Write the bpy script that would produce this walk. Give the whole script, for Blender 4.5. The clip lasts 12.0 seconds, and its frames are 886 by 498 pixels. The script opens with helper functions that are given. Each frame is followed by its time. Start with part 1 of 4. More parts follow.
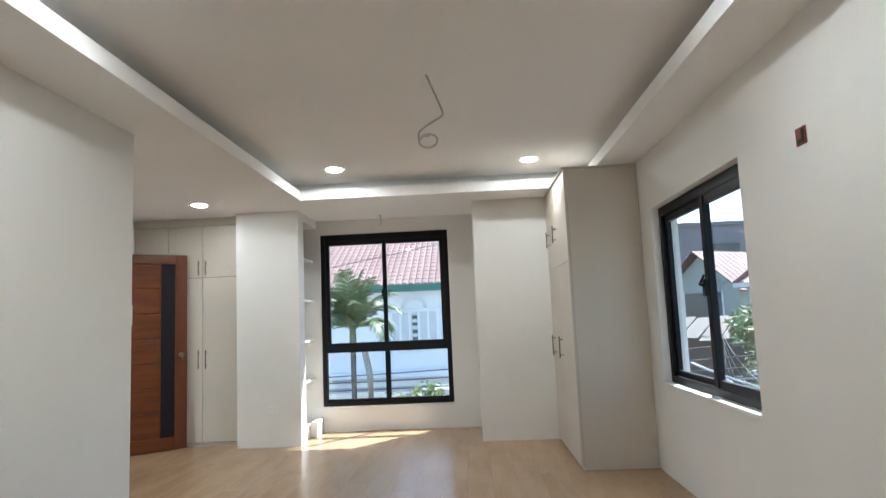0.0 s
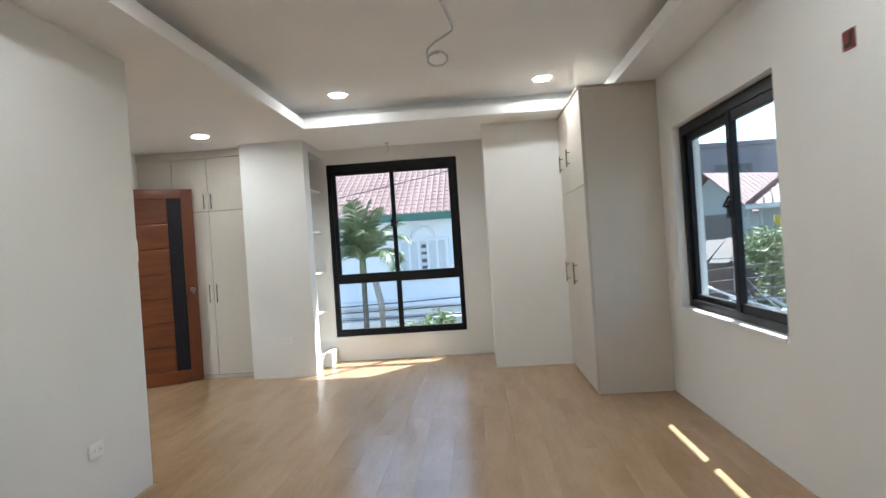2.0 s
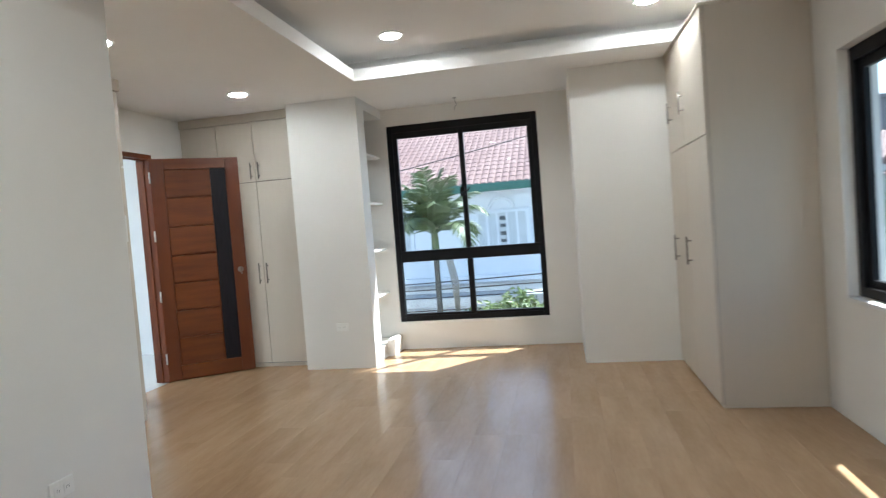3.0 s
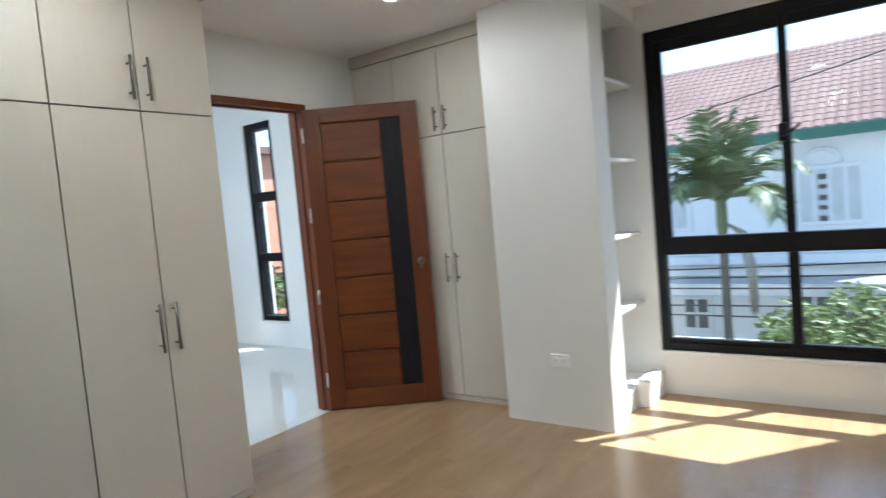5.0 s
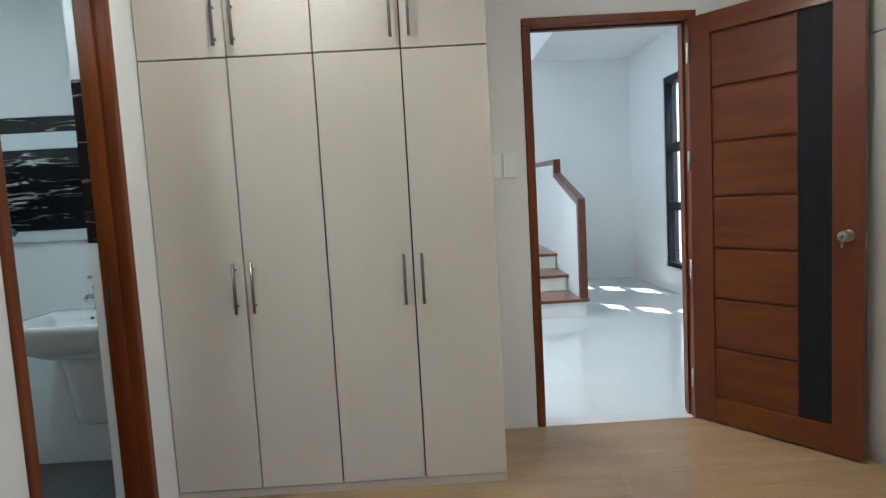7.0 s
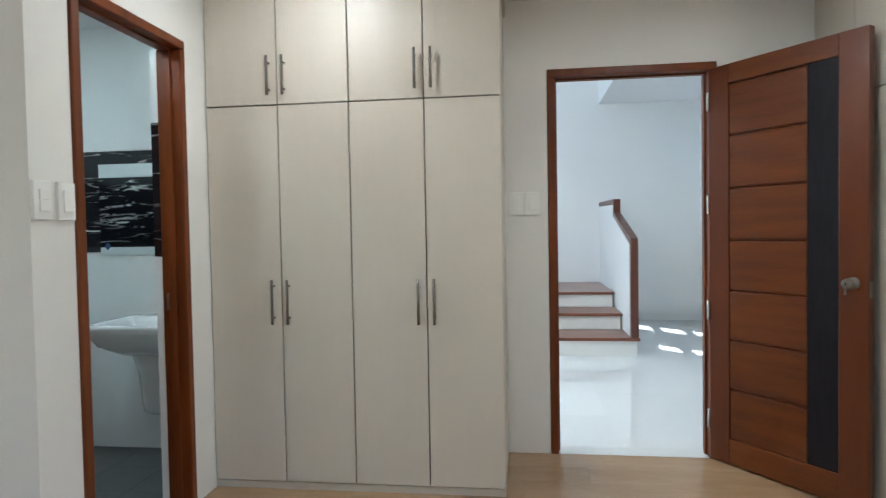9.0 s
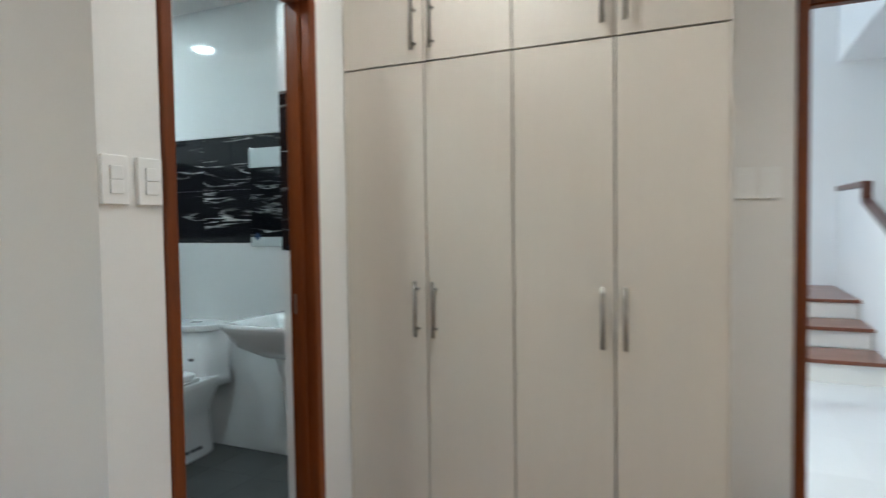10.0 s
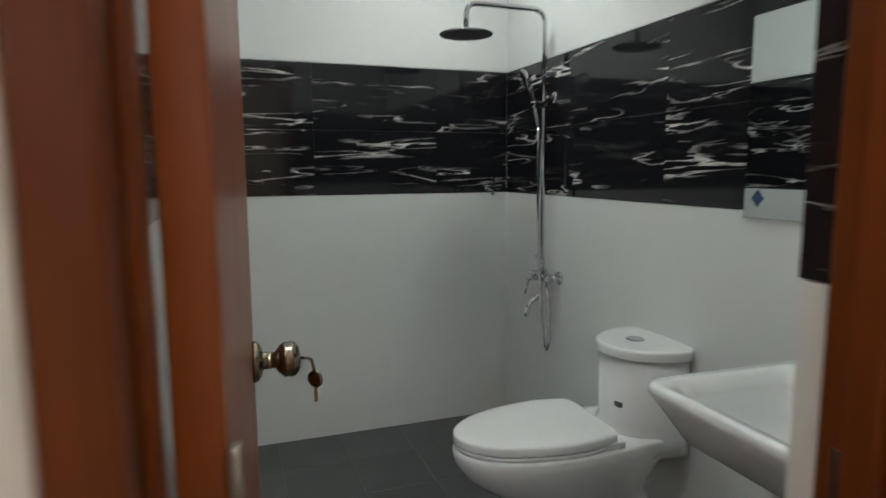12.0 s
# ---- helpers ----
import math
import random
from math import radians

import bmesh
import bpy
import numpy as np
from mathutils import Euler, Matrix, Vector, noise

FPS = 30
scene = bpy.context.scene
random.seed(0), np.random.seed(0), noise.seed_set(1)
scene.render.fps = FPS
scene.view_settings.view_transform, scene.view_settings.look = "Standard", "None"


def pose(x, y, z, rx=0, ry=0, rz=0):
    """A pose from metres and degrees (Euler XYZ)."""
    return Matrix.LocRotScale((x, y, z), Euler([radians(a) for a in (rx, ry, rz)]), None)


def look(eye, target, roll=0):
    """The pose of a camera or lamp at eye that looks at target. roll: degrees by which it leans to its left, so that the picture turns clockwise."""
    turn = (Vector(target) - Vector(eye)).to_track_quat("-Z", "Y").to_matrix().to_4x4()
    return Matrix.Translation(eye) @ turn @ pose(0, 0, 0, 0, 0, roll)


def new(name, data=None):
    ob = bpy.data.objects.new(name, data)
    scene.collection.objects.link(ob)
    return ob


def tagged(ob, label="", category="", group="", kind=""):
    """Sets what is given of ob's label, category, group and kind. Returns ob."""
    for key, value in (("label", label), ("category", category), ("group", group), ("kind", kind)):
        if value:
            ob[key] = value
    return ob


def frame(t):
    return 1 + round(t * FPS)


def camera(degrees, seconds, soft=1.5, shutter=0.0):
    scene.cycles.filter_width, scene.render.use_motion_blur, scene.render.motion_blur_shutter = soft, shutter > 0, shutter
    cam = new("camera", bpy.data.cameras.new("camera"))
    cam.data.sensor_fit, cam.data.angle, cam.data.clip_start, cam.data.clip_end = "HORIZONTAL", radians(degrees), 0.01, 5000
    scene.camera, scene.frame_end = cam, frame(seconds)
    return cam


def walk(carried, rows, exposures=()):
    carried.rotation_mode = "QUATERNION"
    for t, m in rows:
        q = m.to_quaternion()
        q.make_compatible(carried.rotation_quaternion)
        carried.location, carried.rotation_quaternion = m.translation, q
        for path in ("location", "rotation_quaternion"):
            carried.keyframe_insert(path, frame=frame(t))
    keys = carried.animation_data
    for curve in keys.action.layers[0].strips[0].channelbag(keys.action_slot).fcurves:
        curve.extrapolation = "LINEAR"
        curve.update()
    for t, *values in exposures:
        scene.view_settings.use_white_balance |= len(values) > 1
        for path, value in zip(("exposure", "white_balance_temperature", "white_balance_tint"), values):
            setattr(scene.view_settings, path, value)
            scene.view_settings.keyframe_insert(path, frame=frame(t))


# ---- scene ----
cam = camera(71.8, 12.0, soft=1.25, shutter=0.5)
EXPOSURE = 1.72
PATH = [
    (0, (1.01, 0.55, 1.27), (0.928, 2.535, 1.492), -2.5),
    (0.5, (1.039, 0.441, 1.266), (0.963, 2.415, 1.58), -2.5),
    (1, (1.029, 0.388, 1.295), (0.965, 2.36, 1.619), -2.7),
    (1.5, (1.059, 0.474, 1.292), (0.978, 2.468, 1.435), -3.3),
    (2, (0.967, 0.689, 1.276), (0.849, 2.685, 1.267), -3.8),
    (2.5, (0.974, 1.138, 1.267), (0.729, 3.121, 1.2), -4.2),
    (4.5, (0.605, 3.336, 1.322), (-0.312, 5.109, 1.2), -4.8),
    (5, (0.448, 3.836, 1.323), (-0.731, 5.446, 1.195), -5.1),
    (5.5, (0.326, 4.263, 1.313), (-1.151, 5.607, 1.196), -5.1),
    (6, (0.249, 4.727, 1.338), (-1.547, 5.599, 1.219), -4.7),
    (6.5, (0.257, 5.087, 1.276), (-1.707, 5.449, 1.169), -3.9),
    (7, (0.419, 5.348, 1.266), (-1.573, 5.38, 1.084), -3.2),
    (9, (0.68, 5.70, 1.247), (-1.302, 5.447, 1.187), -1.0),
    (9.5, (0.424, 5.658, 1.272), (-1.522, 5.213, 1.155), -0.9),
    (10, (-0.016, 5.572, 1.244), (-1.841, 4.757, 1.162), -0.8),
    (10.5, (-0.389, 5.488, 1.251), (-1.928, 4.215, 1.143), 0.3),
    (11, (-0.791, 5.245, 1.268), (-1.942, 3.615, 1.135), -0.4),
    (11.5, (-1.116, 4.878, 1.266), (-1.964, 3.075, 1.092), -0.3),
    (12, (-1.331, 4.532, 1.269), (-1.999, 2.664, 1.012), -0.3),
]
walk(cam, [(t, look(eye, target, roll)) for t, eye, target, roll in PATH],
     exposures=[(t, EXPOSURE + e, k, m) for t, e, k, m in (
         (0, 0.02, 5950, 4), (2.5, 0.0, 5950, 4), (4.5, -0.03, 5800, 2), (5.0, -0.20, 5850, 3), (5.2, -0.24, 6000, 4), (5.5, -0.36, 6800, 9), (5.7, -0.38, 6700, 9), (6.0, -0.48, 6200, 5), (6.5, -0.24, 6000, 3),
         (7, -0.18, 5850, 2), (9, -0.04, 5850, 2), (10, -0.06, 5980, 4), (11, -0.22, 6100, 4), (11.5, -0.2, 6500, 9), (12, -0.34, 7150, 11))])

# ---- light ----
SUN_DIR = Vector((-0.41, -0.47, -1.0)).normalized()
world = bpy.data.worlds.new("sky")
scene.world = world
world.use_nodes = True
wn = world.node_tree.nodes
sky = wn.new("ShaderNodeTexSky")
sky.sky_type = "NISHITA"
sky.sun_disc = False
sky.sun_elevation = math.asin(-SUN_DIR.z)
sky.sun_rotation = math.atan2(-SUN_DIR.x, -SUN_DIR.y)
wn["Background"].inputs["Strength"].default_value = 0.15
world.node_tree.links.new(sky.outputs["Color"], wn["Background"].inputs["Color"])
sun = new("sun", bpy.data.lights.new("sun", "SUN"))
sun.data.energy, sun.data.angle, sun.data.color = 5.0, radians(0.5), (1.0, 0.985, 0.965)
sun.matrix_world = look((0, 0, 20), Vector((0, 0, 20)) + SUN_DIR)
LAMP = 62.0

# ---- materials ----


def material(name, color, rough=0.5, metal=0.0, var=0.0, scale=3.0, bump=0.0, bump_scale=40.0, coat=0.0, stretch=(1, 1, 1), per_object=0.0, spec=0.5, color2=None):
    m = bpy.data.materials.new(name)
    m.use_nodes = True
    n, l = m.node_tree.nodes, m.node_tree.links
    b = n["Principled BSDF"]
    b.inputs["Roughness"].default_value = rough
    b.inputs["Metallic"].default_value = metal
    b.inputs["Coat Weight"].default_value = coat
    b.inputs["Coat Roughness"].default_value = 0.08
    b.inputs["Specular IOR Level"].default_value = spec
    b.inputs["Base Color"].default_value = (*color, 1)
    if var or bump or per_object or color2:
        tc = n.new("ShaderNodeTexCoord")
        mp = n.new("ShaderNodeMapping")
        mp.inputs["Scale"].default_value = stretch
        l.new(tc.outputs["Object"], mp.inputs["Vector"])
        if per_object:
            oi = n.new("ShaderNodeObjectInfo")
            mul = n.new("ShaderNodeMath")
            mul.operation = "MULTIPLY"
            mul.inputs[1].default_value = 37.0
            l.new(oi.outputs["Random"], mul.inputs[0])
            l.new(mul.outputs[0], mp.inputs["Location"])
        big = n.new("ShaderNodeTexNoise")
        big.inputs["Scale"].default_value = scale
        big.inputs["Detail"].default_value = 5
        l.new(mp.outputs["Vector"], big.inputs["Vector"])
        fine = n.new("ShaderNodeTexNoise")
        fine.inputs["Scale"].default_value = bump_scale
        fine.inputs["Detail"].default_value = 3
        l.new(mp.outputs["Vector"], fine.inputs["Vector"])
        mix = n.new("ShaderNodeMix")
        mix.data_type = "RGBA"
        other = color2 or tuple(c * (1 - var) for c in color)
        mix.inputs["A"].default_value = (*color, 1)
        mix.inputs["B"].default_value = (*other, 1)
        add = n.new("ShaderNodeMath")
        add.operation = "MULTIPLY_ADD"
        add.inputs[1].default_value = 0.35
        l.new(fine.outputs["Fac"], add.inputs[0])
        l.new(big.outputs["Fac"], add.inputs[2])
        rmp = n.new("ShaderNodeMapRange")
        rmp.inputs["From Min"].default_value = 0.45
        rmp.inputs["From Max"].default_value = 0.9
        l.new(add.outputs[0], rmp.inputs["Value"])
        l.new(rmp.outputs["Result"], mix.inputs["Factor"])
        out = mix.outputs["Result"]
        if per_object:
            hsv = n.new("ShaderNodeHueSaturation")
            vr = n.new("ShaderNodeMapRange")
            vr.inputs["To Min"].default_value = 1 - per_object
            vr.inputs["To Max"].default_value = 1 + per_object
            l.new(oi.outputs["Random"], vr.inputs["Value"])
            l.new(vr.outputs["Result"], hsv.inputs["Value"])
            l.new(out, hsv.inputs["Color"])
            out = hsv.outputs["Color"]
        l.new(out, b.inputs["Base Color"])
        if bump:
            bp = n.new("ShaderNodeBump")
            bp.inputs["Strength"].default_value = bump
            bp.inputs["Distance"].default_value = 0.004
            l.new(fine.outputs["Fac"], bp.inputs["Height"])
            l.new(bp.outputs["Normal"], b.inputs["Normal"])
        rr = n.new("ShaderNodeMapRange")
        rr.inputs["To Min"].default_value = max(0.0, rough * 0.85)
        rr.inputs["To Max"].default_value = min(1.0, rough * 1.2)
        l.new(big.outputs["Fac"], rr.inputs["Value"])
        l.new(rr.outputs["Result"], b.inputs["Roughness"])
    return m


PAINT = material("wall_paint", (0.82, 0.805, 0.77), 0.75, var=0.05, scale=1.3, bump=0.05, bump_scale=160)
CEIL = material("ceiling_paint", (0.89, 0.875, 0.855), 0.85, var=0.04, scale=1.1, bump=0.08, bump_scale=140)
CREAM = material("cream_laminate", (0.62, 0.56, 0.478), 0.40, var=0.02, scale=4, bump=0.02, bump_scale=30, stretch=(9, 9, 0.7), per_object=0.02)
TRIM = material("wardrobe_trim", (0.60, 0.54, 0.45), 0.5, var=0.1, scale=5, stretch=(1, 1, 6))
# dark colour that imitates the shade in the gaps between wardrobe doors
GAPSHADE = material("wardrobe_gap_shade", (0.07, 0.06, 0.05), 0.7, var=0.2)
MAHOGANY = material("red_brown_wood", (0.165, 0.041, 0.006), 0.34, var=0.5, scale=2.2, bump=0.04, bump_scale=22, coat=0.18, stretch=(1.0, 6, 9), per_object=0.10, color2=(0.092, 0.020, 0.003))
STILE = material("red_brown_stile", (0.135, 0.033, 0.007), 0.32, scale=2.0, bump=0.04, bump_scale=20, coat=0.18, stretch=(9, 9, 0.9), color2=(0.11, 0.025, 0.007))
BATHWOOD = material("bathroom_door_wood", (0.30, 0.072, 0.013), 0.38, scale=2.0, bump=0.04, bump_scale=20, coat=0.05, stretch=(9, 9, 0.9), color2=(0.21, 0.045, 0.009))
JAMB = material("dark_red_jamb", (0.185, 0.043, 0.008), 0.40, var=0.4, scale=2.2, bump=0.03, bump_scale=20, coat=0.03, spec=0.3, stretch=(9, 9, 0.8))
BLACKWOOD = material("black_door_strip", (0.012, 0.011, 0.016), 0.5, spec=0.25, var=0.4, scale=6, bump=0.08, bump_scale=50, stretch=(8, 8, 1))
OAK = material("oak_laminate", (0.43, 0.285, 0.165), 0.23, scale=1.5, bump=0.02, bump_scale=11, stretch=(5, 1.0, 1), per_object=0.02, color2=(0.335, 0.21, 0.112))
JOINT = material("floor_joint", (0.35, 0.23, 0.125), 0.7)
BLACK = material("black_aluminium", (0.009, 0.009, 0.011), 0.45, spec=0.22, var=0.3, scale=8, bump=0.03, bump_scale=220)
STEEL = material("brushed_nickel", (0.27, 0.25, 0.225), 0.32, metal=1.0, var=0.15, scale=20)
CHROME = material("chrome", (0.62, 0.63, 0.65), 0.06, metal=1.0)
BRASSY = material("antique_nickel", (0.27, 0.235, 0.18), 0.22, metal=1.0)
CERAMIC = material("white_ceramic", (0.84, 0.85, 0.85), 0.07, coat=0.5)
PLASTIC = material("white_plastic", (0.85, 0.845, 0.82), 0.30)
TILE = material("white_wall_tile", (0.78, 0.79, 0.78), 0.07, var=0.03, scale=2, per_object=0.012)
GROUT = material("tile_grout", (0.75, 0.76, 0.76), 0.5)
BATHFLOOR = material("grey_floor_tile", (0.088, 0.092, 0.09), 0.42, var=0.25, scale=3, bump=0.08, bump_scale=90, per_object=0.05)
HALLTILE = material("white_polished_tile", (0.74, 0.755, 0.755), 0.06, var=0.07, scale=0.7, per_object=0.003)
DARKGROUT = material("dark_grout", (0.085, 0.088, 0.088), 0.7)
STAIRWOOD = material("stair_wood", (0.21, 0.065, 0.03), 0.3, var=0.3, scale=3, coat=0.3, stretch=(6, 1, 6))
RAILWOOD = material("dark_rail_wood", (0.125, 0.034, 0.016), 0.32, var=0.3, scale=3, coat=0.2, stretch=(6, 1, 6))
REDPLASTIC = material("orange_red_plastic", (0.20, 0.025, 0.012), 0.45, var=0.2, scale=30)
CABLE = material("grey_cable", (0.42, 0.41, 0.40), 0.5)
# flat dark pieces in this colour imitate the shade inside holes
DARK = material("hole_shade_dark", (0.03, 0.02, 0.018), 0.8)
HALLPAINT = material("white_hall_paint", (0.87, 0.875, 0.87), 0.7, var=0.03, scale=1.3, bump=0.1, bump_scale=160)
SILL = material("white_sill", (0.82, 0.815, 0.80), 0.45, var=0.05, scale=9)
BLUESTICKER = material("blue_sticker", (0.03, 0.07, 0.16), 0.4)
GREYPRINT = material("grey_print", (0.10, 0.10, 0.11), 0.5)

GLASS = bpy.data.materials.new("window_glass")
GLASS.use_nodes = True
gn, gl = GLASS.node_tree.nodes, GLASS.node_tree.links
gn.remove(gn["Principled BSDF"])
gtr, ggl, gmx, gfr = gn.new("ShaderNodeBsdfTransparent"), gn.new("ShaderNodeBsdfGlossy"), gn.new("ShaderNodeMixShader"), gn.new("ShaderNodeLayerWeight")
gpw, gma = gn.new("ShaderNodeMath"), gn.new("ShaderNodeMath")
gpw.operation, gma.operation = "POWER", "MULTIPLY_ADD"
gpw.inputs[1].default_value, gma.inputs[1].default_value, gma.inputs[2].default_value = 5.0, 0.9, 0.035
gtr.inputs["Color"].default_value = (0.94, 0.97, 0.97, 1)
ggl.inputs["Roughness"].default_value = 0.0
gfr.inputs["Blend"].default_value = 0.5
gl.new(gfr.outputs["Facing"], gpw.inputs[0])
gl.new(gpw.outputs[0], gma.inputs[0])
gl.new(gma.outputs[0], gmx.inputs[0])
gl.new(gtr.outputs[0], gmx.inputs[1])
gl.new(ggl.outputs[0], gmx.inputs[2])
gl.new(gmx.outputs[0], gn["Material Output"].inputs[0])

MIRROR = material("mirror_silver", (0.82, 0.85, 0.85), 0.01, metal=1.0)

LEDMAT = bpy.data.materials.new("led_panel")
LEDMAT.use_nodes = True
LEDMAT.node_tree.nodes["Principled BSDF"].inputs["Emission Color"].default_value = (1.0, 0.985, 0.965, 1)
LEDMAT.node_tree.nodes["Principled BSDF"].inputs["Emission Strength"].default_value = LAMP

# glow of the unseen lights added to brighten the hall
HALLFILL = bpy.data.materials.new("hall_fill_glow")
HALLFILL.use_nodes = True
HALLFILL.node_tree.nodes["Principled BSDF"].inputs["Emission Color"].default_value = (1.0, 0.95, 0.87, 1)
HALLFILL.node_tree.nodes["Principled BSDF"].inputs["Emission Strength"].default_value = LAMP * 2.2
BATHLED = bpy.data.materials.new("bathroom_led_panel")
BATHLED.use_nodes = True
BATHLED.node_tree.nodes["Principled BSDF"].inputs["Emission Color"].default_value = (0.83, 0.965, 1.0, 1)
BATHLED.node_tree.nodes["Principled BSDF"].inputs["Emission Strength"].default_value = LAMP
BORDERLED = bpy.data.materials.new("border_led_panel")
BORDERLED.use_nodes = True
BORDERLED.node_tree.nodes["Principled BSDF"].inputs["Emission Color"].default_value = (1.0, 0.985, 0.965, 1)
BORDERLED.node_tree.nodes["Principled BSDF"].inputs["Emission Strength"].default_value = LAMP * 0.85
HINGEMETAL = material("pale_steel_hinge", (0.70, 0.69, 0.66), 0.4, metal=0.7, var=0.1, scale=20)

MARBLE = bpy.data.materials.new("black_marble_tile")
MARBLE.use_nodes = True
mn, ml = MARBLE.node_tree.nodes, MARBLE.node_tree.links
mb = mn["Principled BSDF"]
mb.inputs["Roughness"].default_value = 0.07
mtc, mmp, mn1, mn2 = mn.new("ShaderNodeTexCoord"), mn.new("ShaderNodeMapping"), mn.new("ShaderNodeTexNoise"), mn.new("ShaderNodeTexNoise")
moi, mrnd = mn.new("ShaderNodeObjectInfo"), mn.new("ShaderNodeMath")
mrnd.operation = "MULTIPLY"
mrnd.inputs[1].default_value = 23.0
ml.new(moi.outputs["Random"], mrnd.inputs[0])
mmp.inputs["Scale"].default_value = (0.9, 0.9, 7.5)
mmp.inputs["Rotation"].default_value = (radians(8), radians(10), 0)
ml.new(mtc.outputs["Object"], mmp.inputs["Vector"])
ml.new(mrnd.outputs[0], mmp.inputs["Location"])
mn1.inputs["Scale"].default_value, mn1.inputs["Detail"].default_value, mn1.inputs["Distortion"].default_value = 2.6, 7, 0.45
mn2.inputs["Scale"].default_value, mn2.inputs["Detail"].default_value = 1.9, 3
ml.new(mmp.outputs["Vector"], mn1.inputs["Vector"])
ml.new(mmp.outputs["Vector"], mn2.inputs["Vector"])
mab, msb, mr1, mr2, mmul, mmix = mn.new("ShaderNodeMath"), mn.new("ShaderNodeMath"), mn.new("ShaderNodeMapRange"), mn.new("ShaderNodeMapRange"), mn.new("ShaderNodeMath"), mn.new("ShaderNodeMix")
msb.operation, mab.operation, mmul.operation = "SUBTRACT", "ABSOLUTE", "MULTIPLY"
msb.inputs[1].default_value = 0.5
ml.new(mn1.outputs["Fac"], msb.inputs[0])
ml.new(msb.outputs[0], mab.inputs[0])
mr1.inputs["From Min"].default_value, mr1.inputs["From Max"].default_value = 0.027, 0.004
ml.new(mab.outputs[0], mr1.inputs["Value"])
mr2.inputs["From Min"].default_value, mr2.inputs["From Max"].default_value = 0.50, 0.66
ml.new(mn2.outputs["Fac"], mr2.inputs["Value"])
ml.new(mr1.outputs["Result"], mmul.inputs[0])
ml.new(mr2.outputs["Result"], mmul.inputs[1])
mmix.data_type = "RGBA"
mmix.inputs["A"].default_value = (0.012, 0.012, 0.015, 1)
mmix.inputs["B"].default_value = (0.78, 0.75, 0.71, 1)
ml.new(mmul.outputs[0], mmix.inputs["Factor"])
ml.new(mmix.outputs["Result"], mb.inputs["Base Color"])

ROOFTILE = material("red_roof_tile", (0.25, 0.155, 0.14), 0.85, scale=0.55, bump=0.3, bump_scale=6, color2=(0.17, 0.095, 0.088))
ROOFMETAL = material("faded_red_metal", (0.21, 0.105, 0.095), 0.6, var=0.2, scale=0.5)
HOUSEWHITE = material("house_white_paint", (0.74, 0.76, 0.79), 0.85, var=0.12, scale=0.6)
GREENTRIM = material("green_fascia", (0.055, 0.16, 0.12), 0.6, var=0.2)
GREYWALL = material("grey_concrete_wall", (0.22, 0.225, 0.25), 0.9, var=0.25, scale=0.4)
CREAMWALL = material("pale_green_wall", (0.36, 0.40, 0.38), 0.9, var=0.15, scale=0.7)
ORANGEWALL = material("salmon_wall", (0.62, 0.30, 0.20), 0.9, var=0.15, scale=0.8)
WINDARK = material("dark_window_pane", (0.06, 0.07, 0.08), 0.15)
CURTAIN = material("pale_curtain", (0.55, 0.58, 0.60), 0.8, var=0.2, scale=5)
LEAF = material("leaf_green", (0.155, 0.20, 0.06), 0.5, scale=2, color2=(0.075, 0.115, 0.03))
PALMLEAF = material("palm_green", (0.115, 0.15, 0.06), 0.5, scale=2, color2=(0.07, 0.10, 0.04))
DEADLEAF = material("dry_palm_frond", (0.34, 0.31, 0.27), 0.8, var=0.4, scale=9)
TRUNK = material("palm_trunk", (0.10, 0.092, 0.08), 0.9, var=0.4, scale=6, bump=0.4, bump_scale=14, stretch=(1, 1, 5))
GROUND = material("street_ground", (0.11, 0.105, 0.10), 0.9, var=0.4, scale=0.4, bump=0.2, bump_scale=8)
STREETWALL = material("pale_wall", (0.60, 0.62, 0.63), 0.85, var=0.2, scale=0.8)
YELLOW = material("yellow_board", (0.50, 0.34, 0.03), 0.6)
SHEDROOF = material("dark_rusty_sheet", (0.085, 0.085, 0.09), 0.7, var=0.5, scale=1.2, color2=(0.16, 0.11, 0.09))
WIRE = material("black_wire", (0.03, 0.03, 0.035), 0.6)
PIPE = material("galvanised_pipe", (0.5, 0.51, 0.52), 0.4, metal=0.6, var=0.2)

# ---- mesh helpers ----


def box(bm, x0, y0, z0, x1, y1, z1):
    v = [bm.verts.new(p) for p in ((x0, y0, z0), (x1, y0, z0), (x1, y1, z0), (x0, y1, z0), (x0, y0, z1), (x1, y0, z1), (x1, y1, z1), (x0, y1, z1))]
    return [bm.faces.new([v[i] for i in f]) for f in ((3, 2, 1, 0), (4, 5, 6, 7), (0, 1, 5, 4), (1, 2, 6, 5), (2, 3, 7, 6), (3, 0, 4, 7))]


def boxes(*dims, bevel=0.0):
    bm = bmesh.new()
    for d in dims:
        box(bm, *d)
    if bevel:
        bmesh.ops.bevel(bm, geom=bm.edges[:], offset=bevel, segments=2, profile=0.5, affect="EDGES")
    return bm


def lathe(bm, profile, m, steps=24):
    rings = [[bm.verts.new(m @ Vector((r * math.cos(6.28318 * i / steps), r * math.sin(6.28318 * i / steps), z))) for i in range(steps)] for r, z in profile]
    for a, b in zip(rings, rings[1:]):
        for i in range(steps):
            f = bm.faces.new((a[i], a[(i + 1) % steps], b[(i + 1) % steps], b[i]))
            f.smooth = True
    bm.faces.new(rings[0][::-1])
    bm.faces.new(rings[-1])


